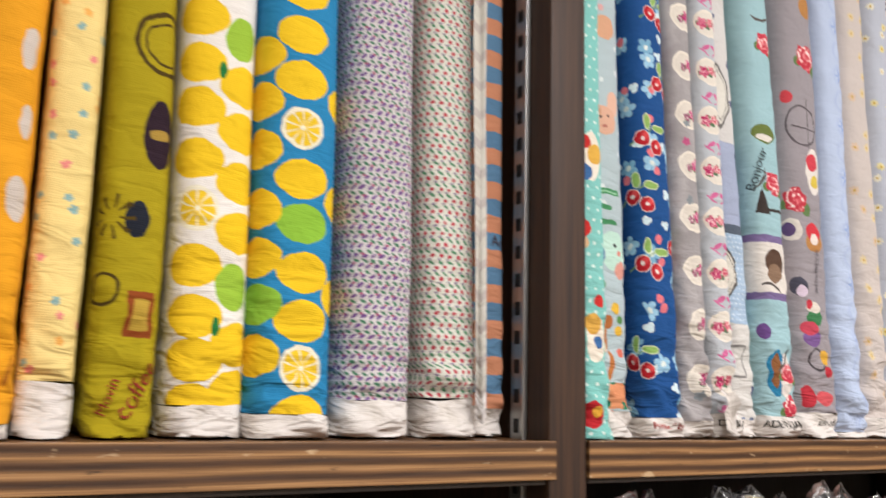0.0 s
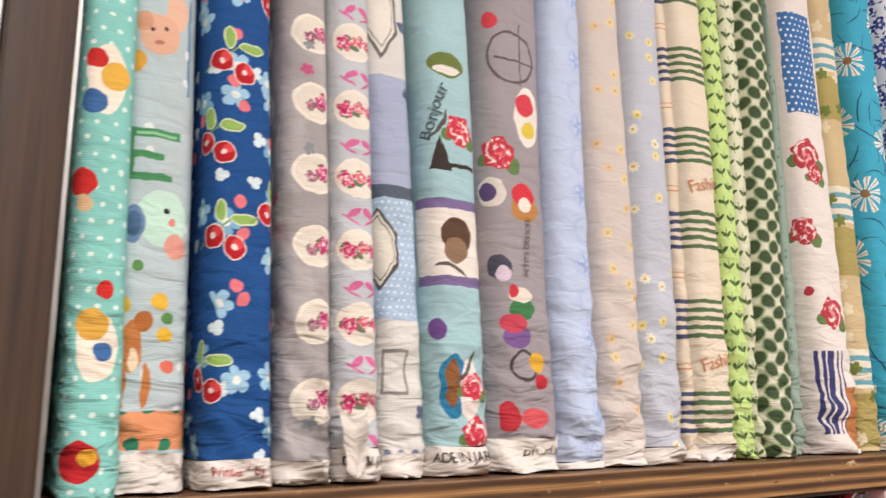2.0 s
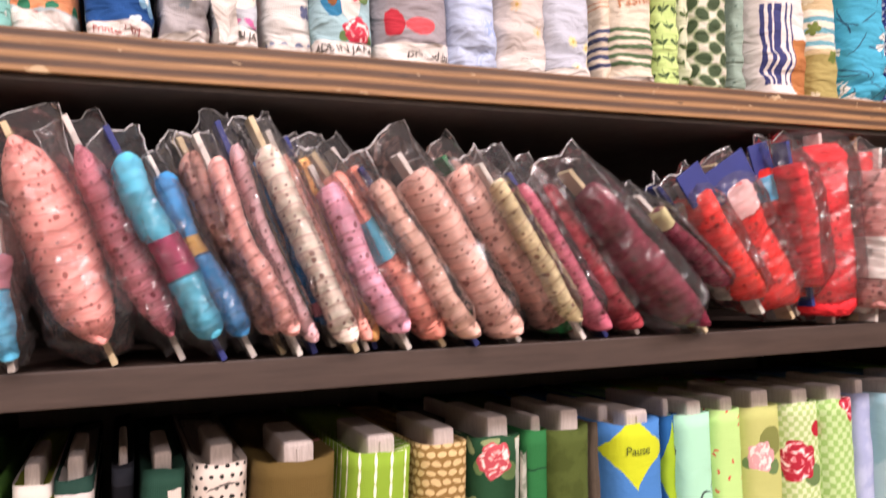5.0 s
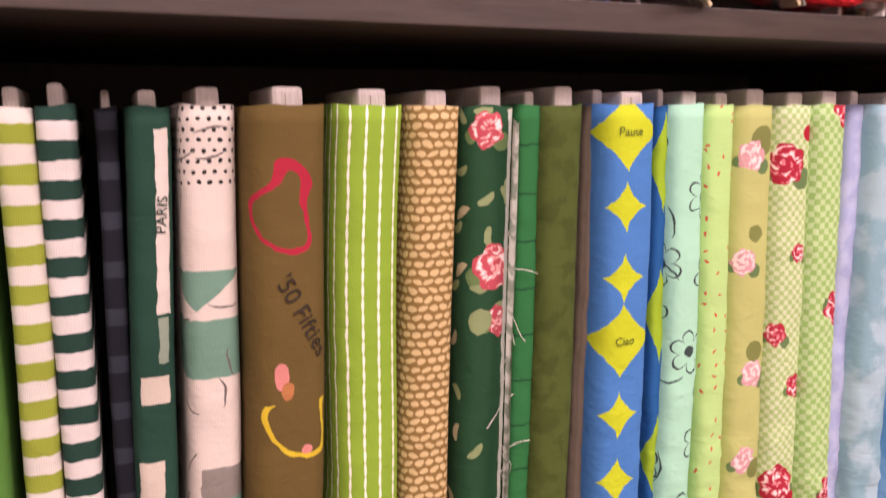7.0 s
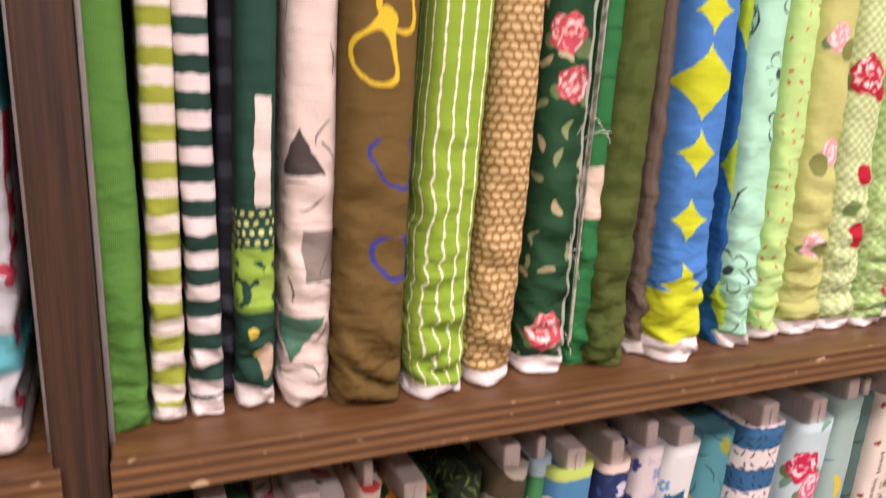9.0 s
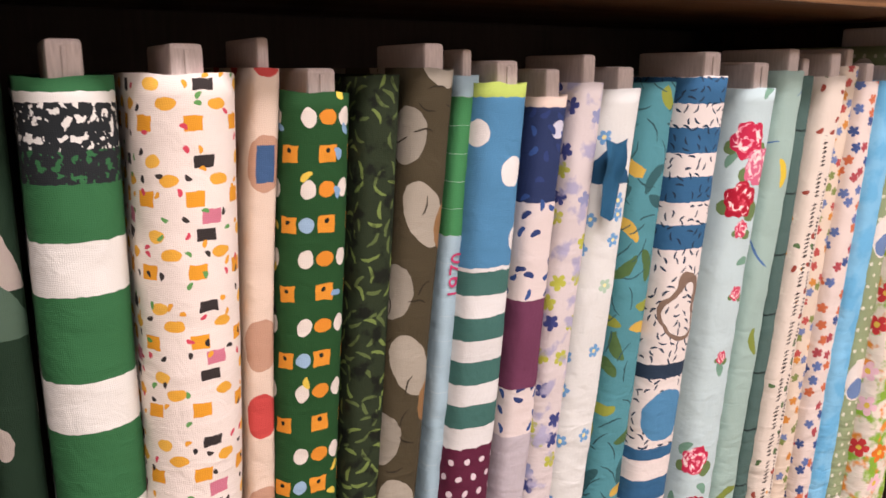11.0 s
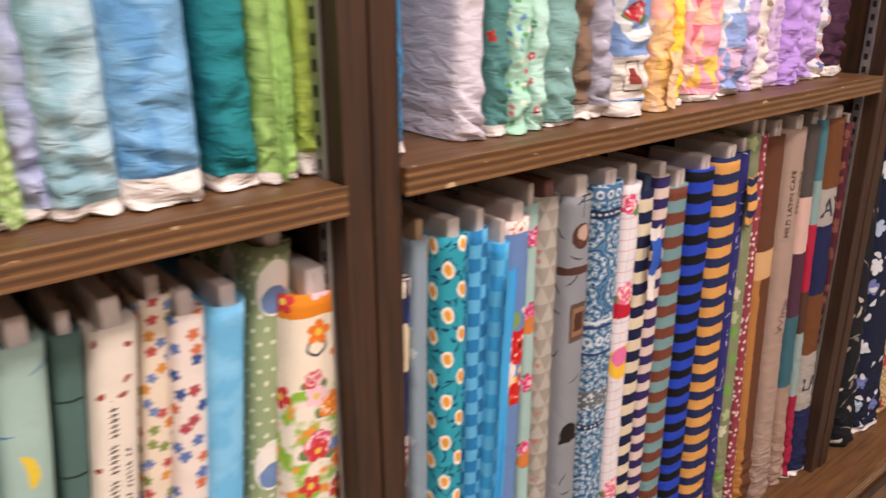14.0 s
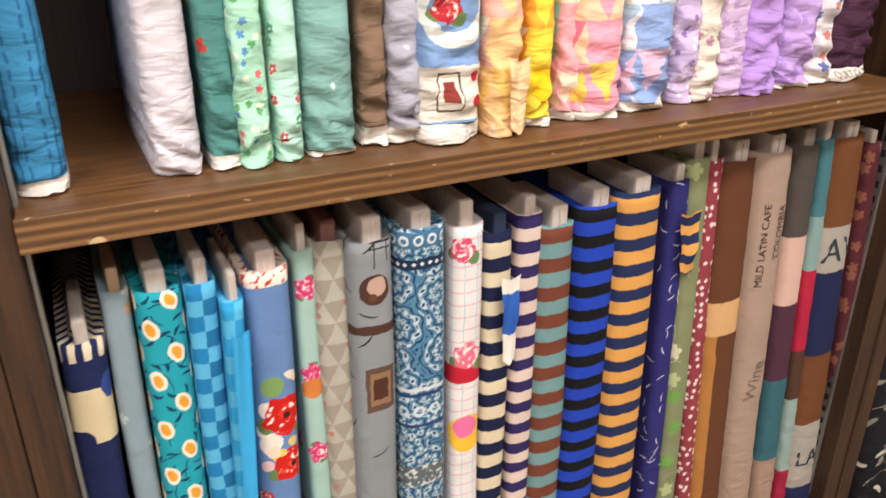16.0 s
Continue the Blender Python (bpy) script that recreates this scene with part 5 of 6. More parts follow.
bolt("D2", 0.5800, 0.0470, 0.0621, "pale aqua fabric bolt with pink cabbage roses", cloth("#b9d2d2").lf(.03,.008,.004,["#6f9c86"],.35,3).bloom("#c22c4c","#e890a0",-.010,.560,.0165).bloom("#d06a86","#f0c0c4",.007,.536,.0165).bloom("#a8182f","#d04a5c",-.008,.507,.0165).bloom("#c8405c","#e890a0",-.002,.48,.008).bloom("#c8405c","#e890a0",.006,.42,.007).bloom("#c8405c","#e890a0",.0,.36,.006).bloom("#c22c4c","#e890a0",-.012,.26,.014).bloom("#a8182f","#d04a5c",-.008,.21,.014), h=0.605, y=.04)
bolt("D2", 0.6270, 0.0345, 0.0630, "grey-green botanical print fabric bolt", cloth("#9ab8ae", lift=0.06).lf(0.048,0.0144,0.0043,["#7a8c3c","#d8c03c"],.35,3).lf(0.056,0.0216,0.0011,["#4a72a0"],.4,6), h=0.620, y=.045)
bolt("D2", 0.6650, 0.0220, 0.0559, "dark teal checked narrow fabric bolt", cloth("#4a6660", lift=0.06).hb(.06,[(.4,.43,"#20302e")]), h=0.615, y=.055)
bolt("D2", 0.6835, 0.0345, 0.0663, "cream fabric bolt with handwriting and daisies", cloth("#ddd5c6", lift=0.06).fl(0.0224,0.0054,7,["#e8e2d2"],"#d9982c",.45,4).lf(0.0192,0.0036,0.0022,["#55744a","#9a4a3c"],.35,6).dashv("#3c3834",-.004,.0042,.05,.50,.0042).dashv("#5a544e",.007,.0030,.05,.46,.0038), h=0.615, y=.045)
bolt("D2", 0.7270, 0.0250, 0.0574, "cream ditsy floral narrow fabric bolt", cloth("#d8cbb6", lift=0.06).fl(0.0128,0.0041,5,["#c8883c","#b0504a","#7a8a4c","#6c7fa8"],None,.8,3), h=0.625, y=.055)
bolt("D2", 0.7560, 0.0290, 0.0471, "cream fabric bolt with blue and orange ditsy floral", cloth("#ddd2c8", lift=0.06).fl(0.0152,0.0048,5,["#5c74a8","#c8704a","#a84a50","#3c5488"],None,.8,5), h=0.610, y=.045)
bolt("D2", 0.7700, 0.0320, 0.0649, "sky blue crumpled fabric bolt", cloth("#66b2da", lift=0.06).blotch("#7cc0e2",30,.5), h=0.610, y=.04)
bolt("D2", 0.8150, 0.0360, 0.0664, "sage green dotted fabric bolt with teapots", cloth("#8fa078", lift=0.06).dots("#d6d8c0",.012,.012,.002).ell("#e0dcd2",.06,.16,.016,.024,0,.07).ell("#6a86b0",.06,.16,.012,.012,0,.06), h=0.645, y=.05)
bolt("D2", 0.8590, 0.0600, 0.0477, "white fabric bolt with orange and green fruit garden print", cloth("#e4ddcc").blotch("#86b43c",46,.54).blotch("#e0903a",60,.62).band(.585,.61,"#dd8420").band(.52,.585,"#e6dcc6").ring1("#4a4448",-.004,.558,.008,.0012).bloom("#c84a4c","#e8c0c0",-.006,.528,.009).bloom("#e07a24","#f0b04a",.012,.50,.012).bloom("#cf5a74","#f0c8cc",.0,.465,.014).dab("#6a86b8",.018,.46,.006).fl(.03,.010,5,["#e07a24","#c83c3c","#e8c0c8"],"#e0c050",.45,4), h=0.605, y=.03)
bolt("D3", 0.9744, 0.0335, 0.0226, "navy and cream colour-block fabric bolt", cloth("#1c2650").vbin("#d8cbb0",.011,.57,.66).rect("#d6c7a4",-.06,.06,.495,.545).ell("#33488c",.3,.9,.009,.012,.018,.545).ell("#1c2650",.3,.9,.012,.012,-.012,.497).band(.0,.425,"#e0d8d0").bloom("#a8242c","#c85058",.0,.40,.02).bloom("#a8242c","#c85058",.012,.34,.02).bloom("#a8242c","#c85058",-.012,.29,.018), h=0.585, y=.04,slim=1)
bolt("D3", 1.0140, 0.0212, 0.0122, "grey-blue faded floral fabric bolt", cloth("#8496a0", lift=0.06).fl(0.024,0.0054,5,["#b88a6c","#a8b4b8"],None,.45,3), h=0.620, y=.045,core="#a08468")
bolt("D3", 1.0439, 0.0355, 0.0107, "teal fabric bolt with yellow paisley blossoms", cloth("#2299aa", lift=0.06).lf(0.0120,0.0052,0.0013,["#123c58"],.9,4).lf(0.02,0.014,0.0006,["#164660"],.8,9).ell("#e4dccb",.034,.046,.0064,.0092,.007,0,0,.3).ell("#dd9a34",.034,.046,.0036,.0058,.007,0,0,.3).ell("#e4dccb",.034,.046,.0064,.0092,-.01,.023,0,.3).ell("#dd9a34",.034,.046,.0036,.0058,-.01,.023,0,.3), h=0.620, y=.03)
bolt("D3", 1.0739, 0.0241, 0.0138, "blue gingham chequered fabric bolt", cloth("#1f6c9c", lift=0.06).chkb("#4aa0cc",.014).vb(.056,[(0,.5,"#1f78ae")]).chkb("#56aad2",.014), h=0.620, y=.03)
bolt("D3", 1.0791, 0.0167, 0.0296, "bright blue crumpled fabric flap bolt", cloth("#2f9ad0", lift=0.06).chkb("#56b2dc",.016), h=0.605, y=.02,flap=(.1,.575,.25,.014,"sky"))
bolt("D3", 1.1252, 0.0389, 0.0131, "periwinkle fabric bolt with red poppies", cloth("#6484b4").lf(.04,.009,.004,["#7a9a5c","#e8d8c8"],.3,3).dab("#e8dcd0",-.008,.455,.011).dab("#e8dcd0",-.010,.49,.008).dab("#e6c45a",.0,.44,.007).dab("#7a9a5c",-.004,.512,.010).dab("#f0e6da",-.015,.468,.007).dab("#ecd0b8",-.006,.446,.006).dab("#e8c0c0",-.012,.432,.006).dab("#d8c070",.012,.452,.005).bloom("#c41c16","#de3a2c",.006,.481,.0195).dab("#3a1a1c",.007,.481,.0035).bloom("#c82018","#e04a38",.011,.428,.017).dab("#3a1a1c",.012,.428,.003).bloom("#b83038","#e88a80",-.016,.396,.008).bloom("#c8241c","#ee6a48",.006,.20,.017).bloom("#cc2c20","#ee7a5c",.009,.15,.015).band(.606,.625,"#c04038").blotchin("#e8dcd0",.606,.625,50), h=0.620, y=.03)
bolt("D3", 1.1688, 0.0192, 0.0034, "mint fabric bolt with cupcake print", cloth("#9cbcb4", lift=0.06).rosegrid(.04,.085,0,.02,0.0104,"#c8386c","#e07a9c").ell("#c87a3c",.04,.17,.012,.01,0,.09), h=0.625, y=.045)
bolt("D3", 1.1966, 0.0325, -0.0023, "stone grey fabric bolt with triangles", cloth("#aca89c", lift=0.06).trirow("#979084",.021).dots2("#b07a6a",.03,.003,.4,3), h=0.630, y=.04,core="#6d4a44")
bolt("D3", 1.2249, 0.0414, 0.0022, "grey fabric bolt with saxophone and music print", cloth("#858a8e").dab("#4a3028",.0,.585,.014).dab("#b89c8c",.002,.588,.009).dab("#5d3a2c",-.002,.578,.004).rect("#4a3028",-.03,.03,.542,.551).rect("#5a463c",-.012,.016,.462,.508).rect("#8a6a50",-.008,.012,.468,.502).rect("#4a2c22",-.005,.009,.474,.496).dab("#1c1614",-.002,.345,.013).rect("#1c1614",-.016,.014,.333,.339).lf(.03,.009,.0009,["#22201e"],.6,5).rect("#22201e",-.004,.018,.628,.630).rect("#22201e",-.004,.018,.622,.6235).rect("#22201e",.0,.0012,.605,.64).rect("#22201e",.012,.0132,.61,.645), h=0.630, y=.025)
bolt("D3", 1.2720, 0.0478, -0.0011, "slate blue paisley bandana print fabric bolt", cloth("#4f7c9c").paisley("#b6c6ce","#1f3f60",.036).band(.617,.632,"#3f6888").ringrow("#c2ccd0",.624,.013,.005).band(.597,.607,"#182c48").dotrow("#d6dade",.602,.0075,.0022).band(.472,.476,"#c8d0d4").band(.466,.470,"#22406a").ringrow("#c2ccd0",.45,.016,.006).band(.432,.436,"#22406a").band(.362,.386,"#c4c8c8").blotchin("#5a6468",.362,.386,60).band(.335,.342,"#182c48").dotrow("#d6dade",.3385,.0075,.002), h=0.635, y=.022)
bolt("D3", 1.3199, 0.0330, -0.0010, "white tartan fabric bolt with pink flowers and yellow blocks", cloth("#ddd8d8").vb(.013,[(0,.08,"#9cc8d0")]).hb(.013,[(0,.08,"#d8a0b4")]).bloom("#d04a6c","#f0a0b0",-.008,.602,.012).rect("#b81f34",-.03,.04,.462,.482).bloom("#d86a80","#f0b0b8",-.002,.492,.014).dab("#e8b83c",.0,.402,.022).dab("#e070a0",-.002,.41,.013).bloom("#d86a80","#f0b0b8",.0,.22,.014), h=0.625, y=.03)
bolt("D3", 1.3516, 0.0320, 0.0049, "navy and cream striped fabric with loose label tail", cloth("#d0c4a8", lift=0.06).hb(0.0300,[(0,.5,"#141c3c")]), h=0.610, y=.035,core="#22304c",flap=(.2,.56,.47,.02,"blue"))
bolt("D3", 1.3877, 0.0295, 0.0038, "purple and cream striped cotton fabric bolt", cloth("#d2bfb4", lift=0.06).hb(0.0260,[(0,.5,"#2f2558")]), h=0.620, y=.04)
bolt("D3", 1.4241, 0.0433, -0.0018, "brown and teal striped cotton fabric bolt", cloth("#6c9092", lift=0.06).hb(0.0310,[(0,.5,"#6d3c2c")]), h=0.605, y=.035)
bolt("D3", 1.4676, 0.0512, -0.0037, "cobalt blue and black striped cotton fabric bolt", cloth("#1f3fae", lift=0.06).hb(0.0272,[(0,.48,"#0c0d12")]), h=0.620, y=.028)
bolt("D3", 1.5186, 0.0571, -0.0116, "golden tan and navy striped cotton fabric bolt", cloth("#cf9850", lift=0.06).hb(0.0282,[(0,.48,"#1f2a50")]), h=0.630, y=.02)
bolt("D3", 1.5913, 0.0271, -0.0192, "indigo floral fabric bolt with frayed striped tail", cloth("#2a2a6a", lift=0.06).lf(0.016,0.0058,0.0007,["#c8c4d8"],.5,3), h=0.625, y=0.04,fray=1,flap=(.3,.585,.515,.028,"tan"))
bolt("D3", 1.6258, 0.0305, -0.0314, "grey-green floral narrow fabric bolt", cloth("#7d8462", lift=0.06).fl(0.04,0.0095,5,["#a8b484","#c8c8a8","#6c9a4c"],None,.6,4), h=0.645, y=0.04)
bolt("D3", 1.6564, 0.0217, -0.0402, "maroon and white ditsy narrow fabric bolt", cloth("#8a3a44", lift=0.06).fl(0.0096,0.0027,5,["#e0d0cc"],None,.7,3), h=0.640, y=0.04)
bolt("D3", 1.6968, 0.0571, -0.0443, "chestnut brown and tan colour-block fabric bolt", cloth("#5f3a26").rect("#c8a070",-.06,.06,.42,.465).rect("#a8743c",-.06,-.012,-.01,.42), h=0.635, y=0.038)
bolt("D3", 1.7471, 0.0547, -0.0509, "beige coffee lettering print fabric bolt", cloth("#a08a7c", lift=0.06), text("COLOMBIA",.010,.545,.013,"#3a2a24",88), text("MILD LATIN CAFE",-.012,.53,.013,"#2e221e",88), text("Wine",.0,.345,.026,"#75655a",80), h=0.640, y=0.03)
bolt("D3", 1.8001, 0.0379, -0.0542, "dark grey fabric bolt with pink and plum blocks", cloth("#4a4440").band(.44,.53,"#c8a89c").band(.33,.44,"#4a2c3c").band(.2,.33,"#35616c").band(.0,.2,"#9c8474"), h=0.640, y=0.032,core="#8a8078")
bolt("D3", 1.8323, 0.0222, -0.0574, "teal and crimson patchwork narrow fabric bolt", cloth("#42707a").band(.48,.55,"#7d9a98").band(.365,.48,"#a8203c").band(.29,.365,"#4c3428").band(.17,.29,"#8aa09c").band(.0,.17,"#98203c"), h=0.645, selv=0.0072,y=0.032)
bolt("D3", 1.8639, 0.0576, -0.0591, "brown navy and grey patchwork lettered fabric bolt", cloth("#684024").band(.475,.535,"#a09a92").band(.355,.475,"#1c2248").band(.245,.355,"#684024").band(.135,.245,"#a09a92").band(.0,.135,"#1c2248"), text("AV",.004,0.503,.046,"#26303c",0), text("LA",.0,0.185,.036,"#26303c",0), h=0.645, selv=0.0072,y=0.025)
bolt("D3", 1.9174, 0.0231, -0.0663, "maroon plum floral narrow fabric bolt", cloth("#4c2028", lift=0.06).fl(0.024,0.0068,5,["#7a4a3c"],None,.5,4), h=0.630, y=0.03)
bolt("D4", 2.0251, 0.0773, -0.1000, "black fabric bolt with white vines print", cloth("#14161c", lift=0.06).lf(.03,.012,.004,["#b8b4a8","#7d7a70"],.5,3).lf(.05,.03,.0008,["#9a968a"],.6,5), h=0.620, y=.012)
bolt("D4", 2.1144, 0.1172, -0.0869, "navy fabric bolt with pale blue flowers", cloth("#141d34", lift=0.06).fl(.05,.015,5,["#a8bcd0","#d0d6dc","#6c78b0"],None,.5,4).lf(.03,.009,.005,["#c8ccd0"],.4,3), h=0.620, selv=0.0096,y=.01)
bolt("D4", 2.2275, 0.1152, 0.0000, "beige checked fabric bolt", cloth("#c8b488", lift=0.06).chk("#a88c60",.006).fl(.05,.012,5,["#b0483c"],None,.5,3), h=0.560, y=.015)
bolt("C4", 1.9935, 0.1034, 0.0000, "white fabric bolt with dark sprigs", cloth("#d8d2c8").lf(.03,.01,.003,["#3a3834"],.6,3), h=0.556, selv=0.0120,y=.02)
bolt("C4", 2.1315, 0.1606, 0.0000, "charcoal fabric bolt with pale print", cloth("#3a3638").lf(.03,.01,.003,["#a8a29a"],.5,3), h=0.556, selv=0.0120,y=.02)

# ---- lace packets on the thin dark shelf ----
def lace_mat(col, band=None, lo=0.0, hi=0.0, stripes=False):
    """Wound lace with ridges and eyelets; blue ribbons are plain; a band of another trim goes round it."""
    c = cloth(col, 0.8)
    r, g, bl = (int(col[i:i + 2], 16) for i in (1, 3, 5))
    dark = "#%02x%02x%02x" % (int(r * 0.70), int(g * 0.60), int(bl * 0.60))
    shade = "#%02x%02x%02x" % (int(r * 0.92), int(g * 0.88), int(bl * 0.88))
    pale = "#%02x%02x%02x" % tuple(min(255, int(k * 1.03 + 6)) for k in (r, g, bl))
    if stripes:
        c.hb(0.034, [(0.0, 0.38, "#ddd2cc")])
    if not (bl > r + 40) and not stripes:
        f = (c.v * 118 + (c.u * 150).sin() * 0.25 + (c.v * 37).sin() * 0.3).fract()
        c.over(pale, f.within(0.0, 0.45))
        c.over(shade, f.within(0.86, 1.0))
        x, y, p, q, w = c.scatter(0.0062, 3)
        c.over(dark, hyp(x, y).lt(0.00085) * p.lt(0.7))
        c.over(dark, hyp(x, y).lt(0.0016) * p.lt(0.10))
    if band and hi > lo:
        c.band(lo, hi, band)
        c.band(lo, lo + 0.0012, dark)
    return c.done()


def plastic(name, haze, rough):
    """Clear film with a sharp gloss, a trace of white haze and fine crackle."""
    mat = bpy.data.materials.new(name)
    mat.use_nodes = True
    nt = mat.node_tree
    nt.nodes.remove(nt.nodes["Principled BSDF"])
    out = nt.nodes["Material Output"]
    clear, gloss, milk = nt.nodes.new("ShaderNodeBsdfTransparent"), nt.nodes.new("ShaderNodeBsdfGlossy"), nt.nodes.new("ShaderNodeBsdfDiffuse")
    inner, mix = nt.nodes.new("ShaderNodeMixShader"), nt.nodes.new("ShaderNodeMixShader")
    clear.inputs[0].default_value = (0.99, 0.99, 0.99, 1)
    milk.inputs[0].default_value = (0.8, 0.8, 0.8, 1)
    gloss.inputs["Roughness"].default_value = rough
    inner.inputs[0].default_value = haze
    fres = nt.nodes.new("ShaderNodeFresnel")
    fres.inputs["IOR"].default_value = 1.5
    tc = nt.nodes.new("ShaderNodeNewGeometry")
    n = nt.nodes.new("ShaderNodeTexNoise")
    n.inputs["Scale"].default_value, n.inputs["Detail"].default_value, n.inputs["Distortion"].default_value = 70, 3, 1.4
    nt.links.new(tc.outputs["Position"], n.inputs["Vector"])
    b = nt.nodes.new("ShaderNodeBump")
    b.inputs["Strength"].default_value, b.inputs["Distance"].default_value = 0.5, 0.004
    nt.links.new(n.outputs["Fac"], b.inputs["Height"])
    for k in (gloss, fres):
        nt.links.new(b.outputs[0], k.inputs["Normal"])
    soft = (Ex(nt, fres.outputs[0]) * 1.1).op("MINIMUM", 0.9)
    nt.links.new(clear.outputs[0], inner.inputs[1])
    nt.links.new(milk.outputs[0], inner.inputs[2])
    nt.links.new(soft.s, mix.inputs[0])
    nt.links.new(inner.outputs[0], mix.inputs[1])
    nt.links.new(gloss.outputs[0], mix.inputs[2])
    nt.links.new(mix.outputs[0], out.inputs[0])
    return mat


BAG = plastic("clear_plastic_bag", 0.04, 0.16)
SEAM = plastic("folded_bag_seam", 0.45, 0.2)
CARDS = [surface("card_white", "#cfc8c0", "#ddd8d0", 0.7), surface("card_navy", "#1f2a6a", "#26347c", 0.6),
         surface("card_cream", "#c8b48c", "#d8c8a4", 0.7), surface("card_green", "#1f6a3c", "#267c48", 0.6)]


def packet(x0, z0, x1, z1, w, y, label, mat, card, fat, head):
    """A flat stick of wound lace in a crackling clear bag, leaning on its neighbour. From its upper end to its foot."""
    rng = random.Random(label + str(x0))
    base = new("lace_packet")
    a = math.atan2(x0 - x1, z0 - z1)
    length = math.hypot(x0 - x1, z0 - z1)
    base.matrix_world = Matrix.Translation((x1, y, z1)) @ Matrix.Rotation(a, 4, "Y")
    # wound lace: full to its ends, a little uneven, turn over turn
    rings, seg = 44, 16
    verts, uvs, faces = [], [], []
    ph = rng.uniform(0, 40)
    turns = rng.uniform(75, 110)
    for k in range(rings + 1):
        t = k / rings
        e = abs(2 * min(max(t, 0.004), 0.996) - 1)
        r = w / 2 * ((1 - e ** 2.4) ** 0.55 if fat else (1 - e ** 22) ** 0.5 * 1.1)
        r *= 1 + min(0.14, 0.0022 / w) * noise.noise(Vector((ph, t * 9, 0))) + 0.03 * math.sin(t * turns)
        bend = 0.004 * noise.noise(Vector((t * 2.5, ph, 2)))
        for i in range(seg):
            b = 2 * math.pi * i / seg
            rr = r * (1 + 0.06 * noise.noise(Vector((math.cos(b) * 2 + ph, math.sin(b) * 2, t * 22))))
            verts.append((rr * math.cos(b) + bend, 0.030 * (1 + math.sin(b)) * min(1, rr * 60) - 0.002, t * length))
            uvs.append((b * w / 2, t * length))
    for k in range(rings):
        for i in range(seg):
            j = (i + 1) % seg
            faces.append((k * seg + i, k * seg + j, (k + 1) * seg + j, (k + 1) * seg + i))
    faces += [tuple(range(seg - 1, -1, -1)), tuple(range(rings * seg, rings * seg + seg))]
    mesh_object("wound_lace", verts, faces, mat, base, "", uvs, True)
    down = min(0.016, max(0.004, (z1 - Z_B - 0.0016) / math.cos(a)))
    part("card_core", box_bm(-0.0017, 0.0017, 0.010, 0.026, -down, length + rng.uniform(0.010, 0.020), 0.0006), CARDS[card], base, "card winding stick")
    if head:
        part("card_header", box_bm(-w * 0.5, w * 0.5, 0.004, 0.006, length * 0.93, length + 0.020, 0.0006), CARDS[head], base, "printed card header")
    # bag: a flattened tube of film, gathered at the foot and standing up crumpled above the lace
    cols, rows = 22, 30
    bw = w * 0.54 + 0.004
    tall = length + 0.012 + rng.uniform(0.012, 0.024)
    verts, faces = [], []

    def film_point(s, t):
        z = -down * 0.7 + t * tall
        shut = max(0.0, (t - 0.78) / 0.22)
        wide = bw * min(1.0, 0.45 + 4 * t) * (1 + 0.10 * shut)
        b = 2 * math.pi * s
        k1 = noise.noise(Vector((math.cos(b) * 1.7 + ph, math.sin(b) * 1.7, t * 8))) * 0.0045 + noise.noise(Vector((s * 17, t * 26, ph))) * 0.0034
        thick = (0.034 * (1 - shut) + 0.003) * min(1.0, 0.3 + 4 * t)
        tip = (0.008 * noise.noise(Vector((math.cos(b) * 1.5, ph, 9))) if t > 0.97 else 0.0)
        return (wide * math.cos(b) + k1 * 0.7 + 0.006 * shut * noise.noise(Vector((ph, 4, 4))), 0.024 + thick * math.sin(b) + k1 * (1.2 - 0.5 * shut), z + tip)

    for k in range(rows + 1):
        for i in range(cols):
            verts.append(film_point(i / cols, k / rows))
    for k in range(rows):
        for i in range(cols):
            j = (i + 1) % cols
            faces.append((k * cols + i, k * cols + j, (k + 1) * cols + j, (k + 1) * cols + i))
    mesh_object("clear_bag", verts, faces, BAG, base, "crinkled clear plastic bag")
    rim = [Vector(film_point(i / cols, 1.0)) for i in range(cols // 2, cols + 1)]
    strand("bag_rim", rim, 0.0006, SEAM, base)
    for s in (0.0, 0.5):
        strand("bag_seam", [Vector(film_point(s, 0.62 + 0.38 * k / 12)) for k in range(13)], 0.0005, SEAM, base)
    return tagged(base, label, "lace packet", "lace packets on the shelf")


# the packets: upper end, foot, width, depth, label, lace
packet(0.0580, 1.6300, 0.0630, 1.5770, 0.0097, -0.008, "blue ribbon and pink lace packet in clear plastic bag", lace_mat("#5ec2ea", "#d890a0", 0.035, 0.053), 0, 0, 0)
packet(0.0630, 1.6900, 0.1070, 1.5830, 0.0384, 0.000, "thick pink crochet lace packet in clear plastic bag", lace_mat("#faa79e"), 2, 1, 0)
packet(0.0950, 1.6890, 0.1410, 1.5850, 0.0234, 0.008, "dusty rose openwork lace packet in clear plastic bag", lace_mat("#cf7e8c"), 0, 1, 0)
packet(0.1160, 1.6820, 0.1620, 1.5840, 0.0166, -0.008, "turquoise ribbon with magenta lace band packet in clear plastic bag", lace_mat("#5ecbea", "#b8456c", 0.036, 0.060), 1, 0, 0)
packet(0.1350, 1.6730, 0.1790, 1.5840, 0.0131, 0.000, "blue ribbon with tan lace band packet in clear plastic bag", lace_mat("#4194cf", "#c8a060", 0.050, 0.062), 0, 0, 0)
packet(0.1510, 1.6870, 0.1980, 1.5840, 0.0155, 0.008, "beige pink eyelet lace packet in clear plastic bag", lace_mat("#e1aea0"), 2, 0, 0)
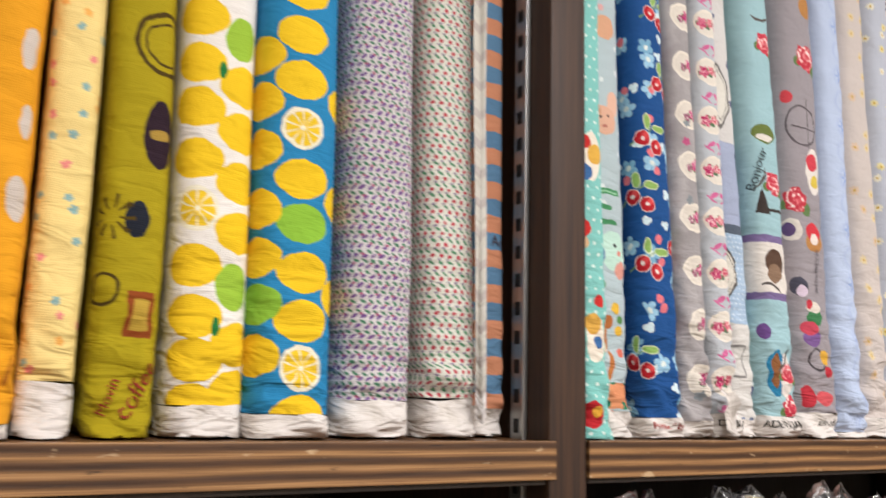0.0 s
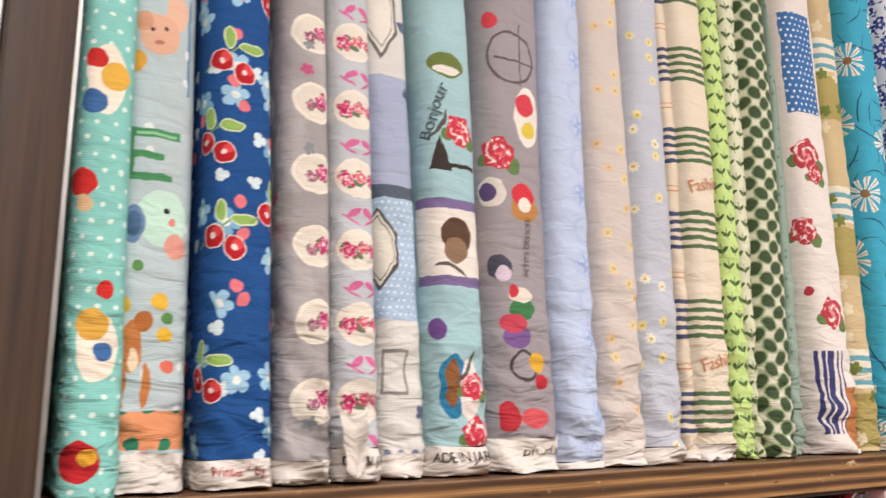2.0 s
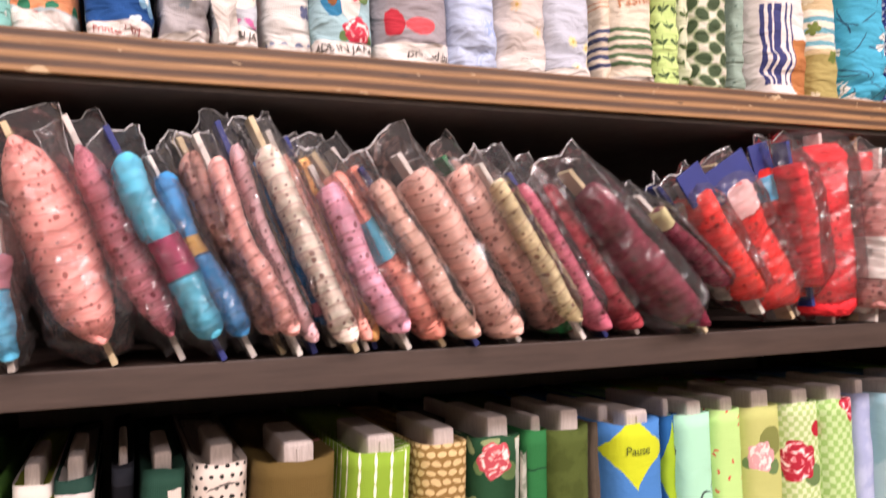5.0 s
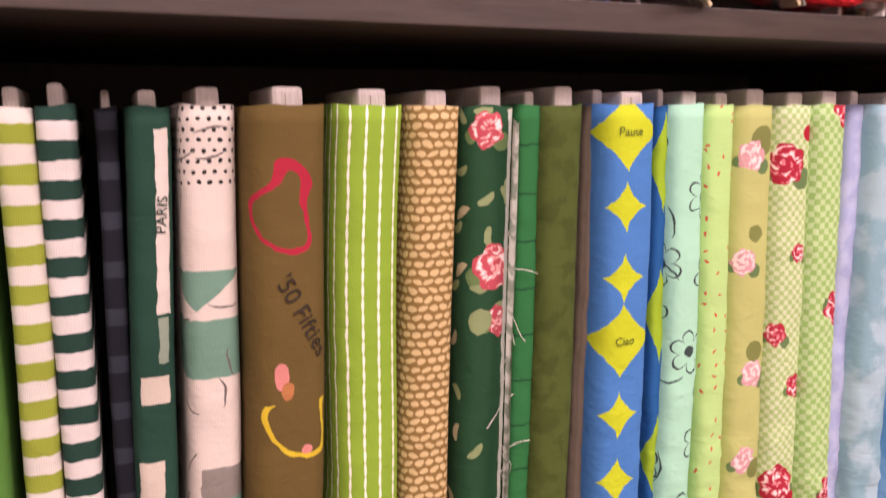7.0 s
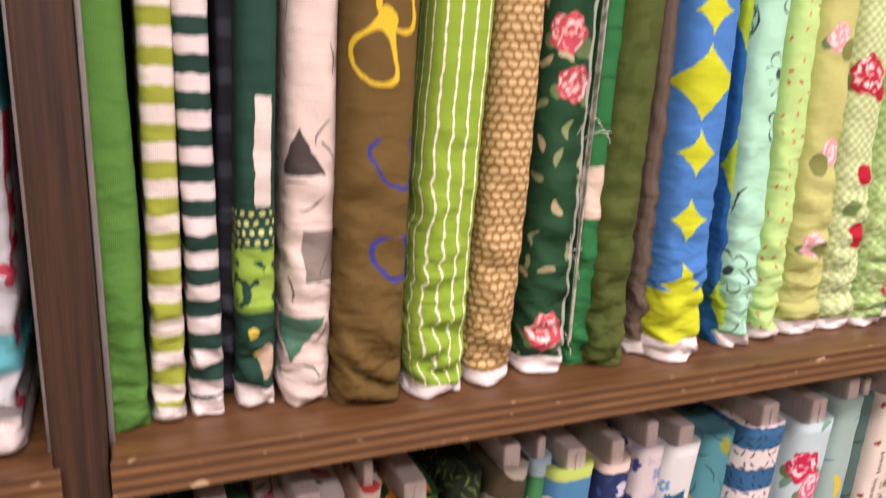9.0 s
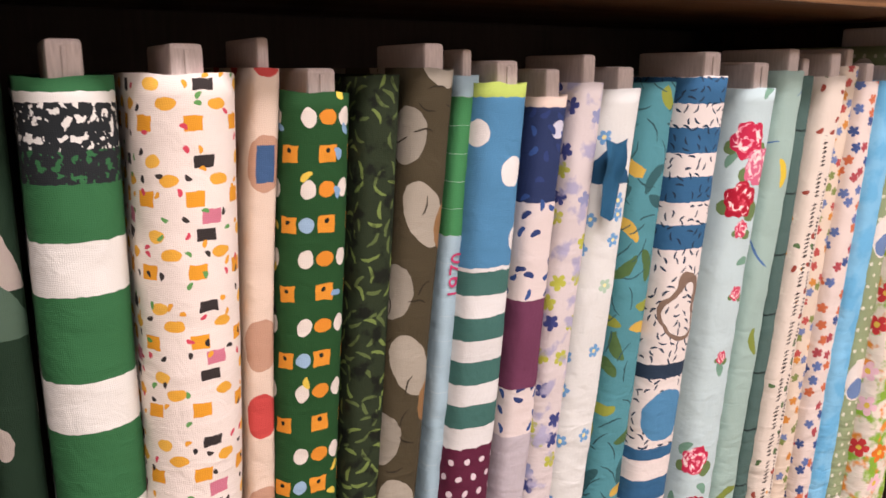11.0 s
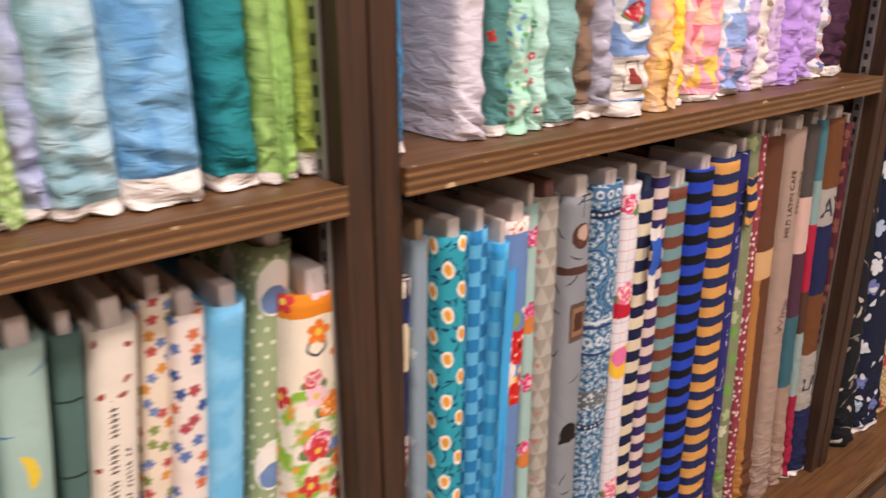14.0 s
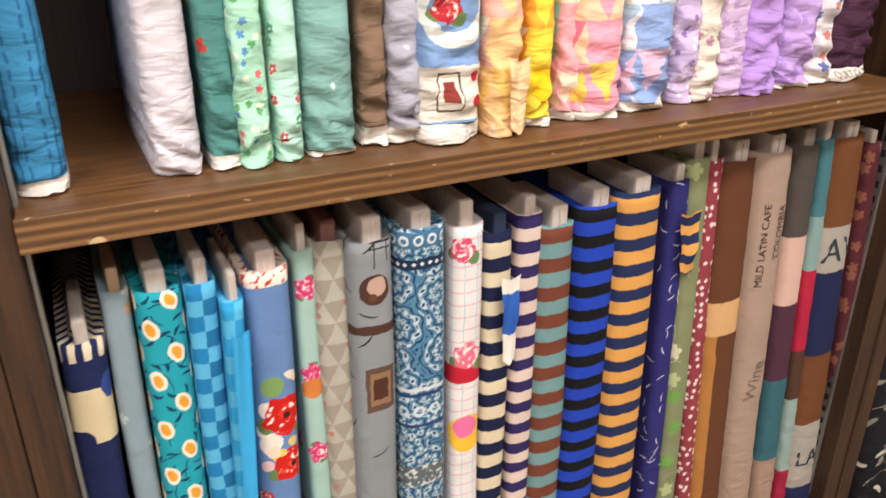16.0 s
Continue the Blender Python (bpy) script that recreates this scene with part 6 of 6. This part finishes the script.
packet(0.1610, 1.6810, 0.2050, 1.5830, 0.0111, -0.008, "pale salmon lace packet in clear plastic bag", lace_mat("#fab4ab"), 0, 0, 0)
packet(0.1730, 1.6900, 0.2180, 1.5780, 0.0091, 0.000, "pale pink ribbon packet in clear plastic bag", lace_mat("#f1c6cb"), 1, 0, 0)
packet(0.1860, 1.6820, 0.2280, 1.5880, 0.0078, 0.008, "blue ribbon packet in clear plastic bag", lace_mat("#3a97d8", "#d890a0", 0.005, 0.015), 0, 0, 0)
packet(0.1920, 1.6900, 0.2410, 1.5780, 0.0145, -0.008, "cream white lace packet in clear plastic bag", lace_mat("#faeada"), 2, 0, 0)
packet(0.2020, 1.6860, 0.2500, 1.5770, 0.0089, 0.000, "salmon lace packet in clear plastic bag", lace_mat("#f3ab9e"), 0, 0, 0)
packet(0.2130, 1.6850, 0.2580, 1.5770, 0.0113, 0.008, "golden tan ribbon packet in clear plastic bag", lace_mat("#fabd76"), 1, 0, 0)
packet(0.2250, 1.6680, 0.2710, 1.5820, 0.0151, -0.008, "light pink lace packet in clear plastic bag", lace_mat("#fab4cb"), 0, 0, 0)
packet(0.2310, 1.6760, 0.2980, 1.5780, 0.0181, 0.000, "coral lace with turquoise ribbon packet in clear plastic bag", lace_mat("#ee9987", "#4fa8c4", 0.057, 0.085), 2, 0, 0)
packet(0.2440, 1.6810, 0.2830, 1.6200, 0.0134, 0.008, "coral lace packet in clear plastic bag", lace_mat("#e68770"), 0, 0, 0)
packet(0.2550, 1.6710, 0.3180, 1.5770, 0.0142, -0.008, "beige ribbon lace packet in clear plastic bag", lace_mat("#e6bba9"), 1, 0, 0)
packet(0.2840, 1.6790, 0.3520, 1.5770, 0.0233, 0.000, "beige eyelet lace packet in clear plastic bag", lace_mat("#eebfb0"), 0, 0, 0)
packet(0.3160, 1.6830, 0.3970, 1.5770, 0.0242, 0.008, "beige eyelet lace with green card ends packet in clear plastic bag", lace_mat("#f3c2b4", "#1f7a44", 0.000, 0.009), 3, 0, 0)
packet(0.3350, 1.6740, 0.3920, 1.5840, 0.0103, -0.008, "cream gold braid packet in clear plastic bag", lace_mat("#e6d6a9"), 0, 0, 0)
packet(0.3570, 1.6730, 0.4190, 1.5770, 0.0154, 0.000, "mauve ribbon packet in clear plastic bag", lace_mat("#c26478"), 1, 0, 0)
packet(0.3780, 1.6720, 0.4500, 1.5770, 0.0194, 0.008, "brick red ruffled lace packet in clear plastic bag", lace_mat("#b4464f"), 0, 0, 0)
packet(0.4030, 1.6730, 0.4960, 1.5770, 0.0359, -0.008, "burgundy velvet lace packet in clear plastic bag", lace_mat("#762337"), 2, 1, 0)
packet(0.4640, 1.6580, 0.5220, 1.6040, 0.0116, 0.000, "maroon lace packet in clear plastic bag", lace_mat("#8e3b4d", "#d6cf9c", 0.063, 0.079), 0, 0, 0)
packet(0.4890, 1.6630, 0.5400, 1.6080, 0.0143, 0.008, "white and purple lace packet in clear plastic bag", lace_mat("#66294d", "#dcd6cc", 0.041, 0.075), 1, 0, 0)
packet(0.4960, 1.6690, 0.5460, 1.5950, 0.0233, -0.008, "red ruffled lace packet in clear plastic bag", lace_mat("#ea3b32"), 0, 0, 1)
packet(0.5330, 1.6760, 0.5840, 1.5900, 0.0451, 0.000, "red lace on a pale card packet in clear plastic bag", lace_mat("#ea3029", "#e0b4b0", 0.075, 0.100), 2, 0, 1)
packet(0.5710, 1.6910, 0.6010, 1.5930, 0.0198, 0.008, "red ribbon with a blue tag packet in clear plastic bag", lace_mat("#dd3530", "#5ab0d4", 0.077, 0.097), 0, 0, 1)
packet(0.5880, 1.6940, 0.6020, 1.6010, 0.0265, -0.008, "crimson lace packet in clear plastic bag", lace_mat("#d62e32"), 1, 0, 0)
packet(0.6280, 1.7110, 0.6330, 1.5770, 0.0610, 0.000, "red tulle ruffle lace packet in clear plastic bag", lace_mat("#e12c32"), 0, 0, 0)
packet(0.6750, 1.7070, 0.6690, 1.5770, 0.0305, 0.008, "red and white striped ruffle packet in clear plastic bag", lace_mat("#e63b3b", stripes=True), 2, 0, 0)
packet(0.6820, 1.6920, 0.6710, 1.5810, 0.0352, -0.008, "white and rose lace packet in clear plastic bag", lace_mat("#cb8e87", "#e2dcd4", 0.022, 0.056), 0, 0, 0)
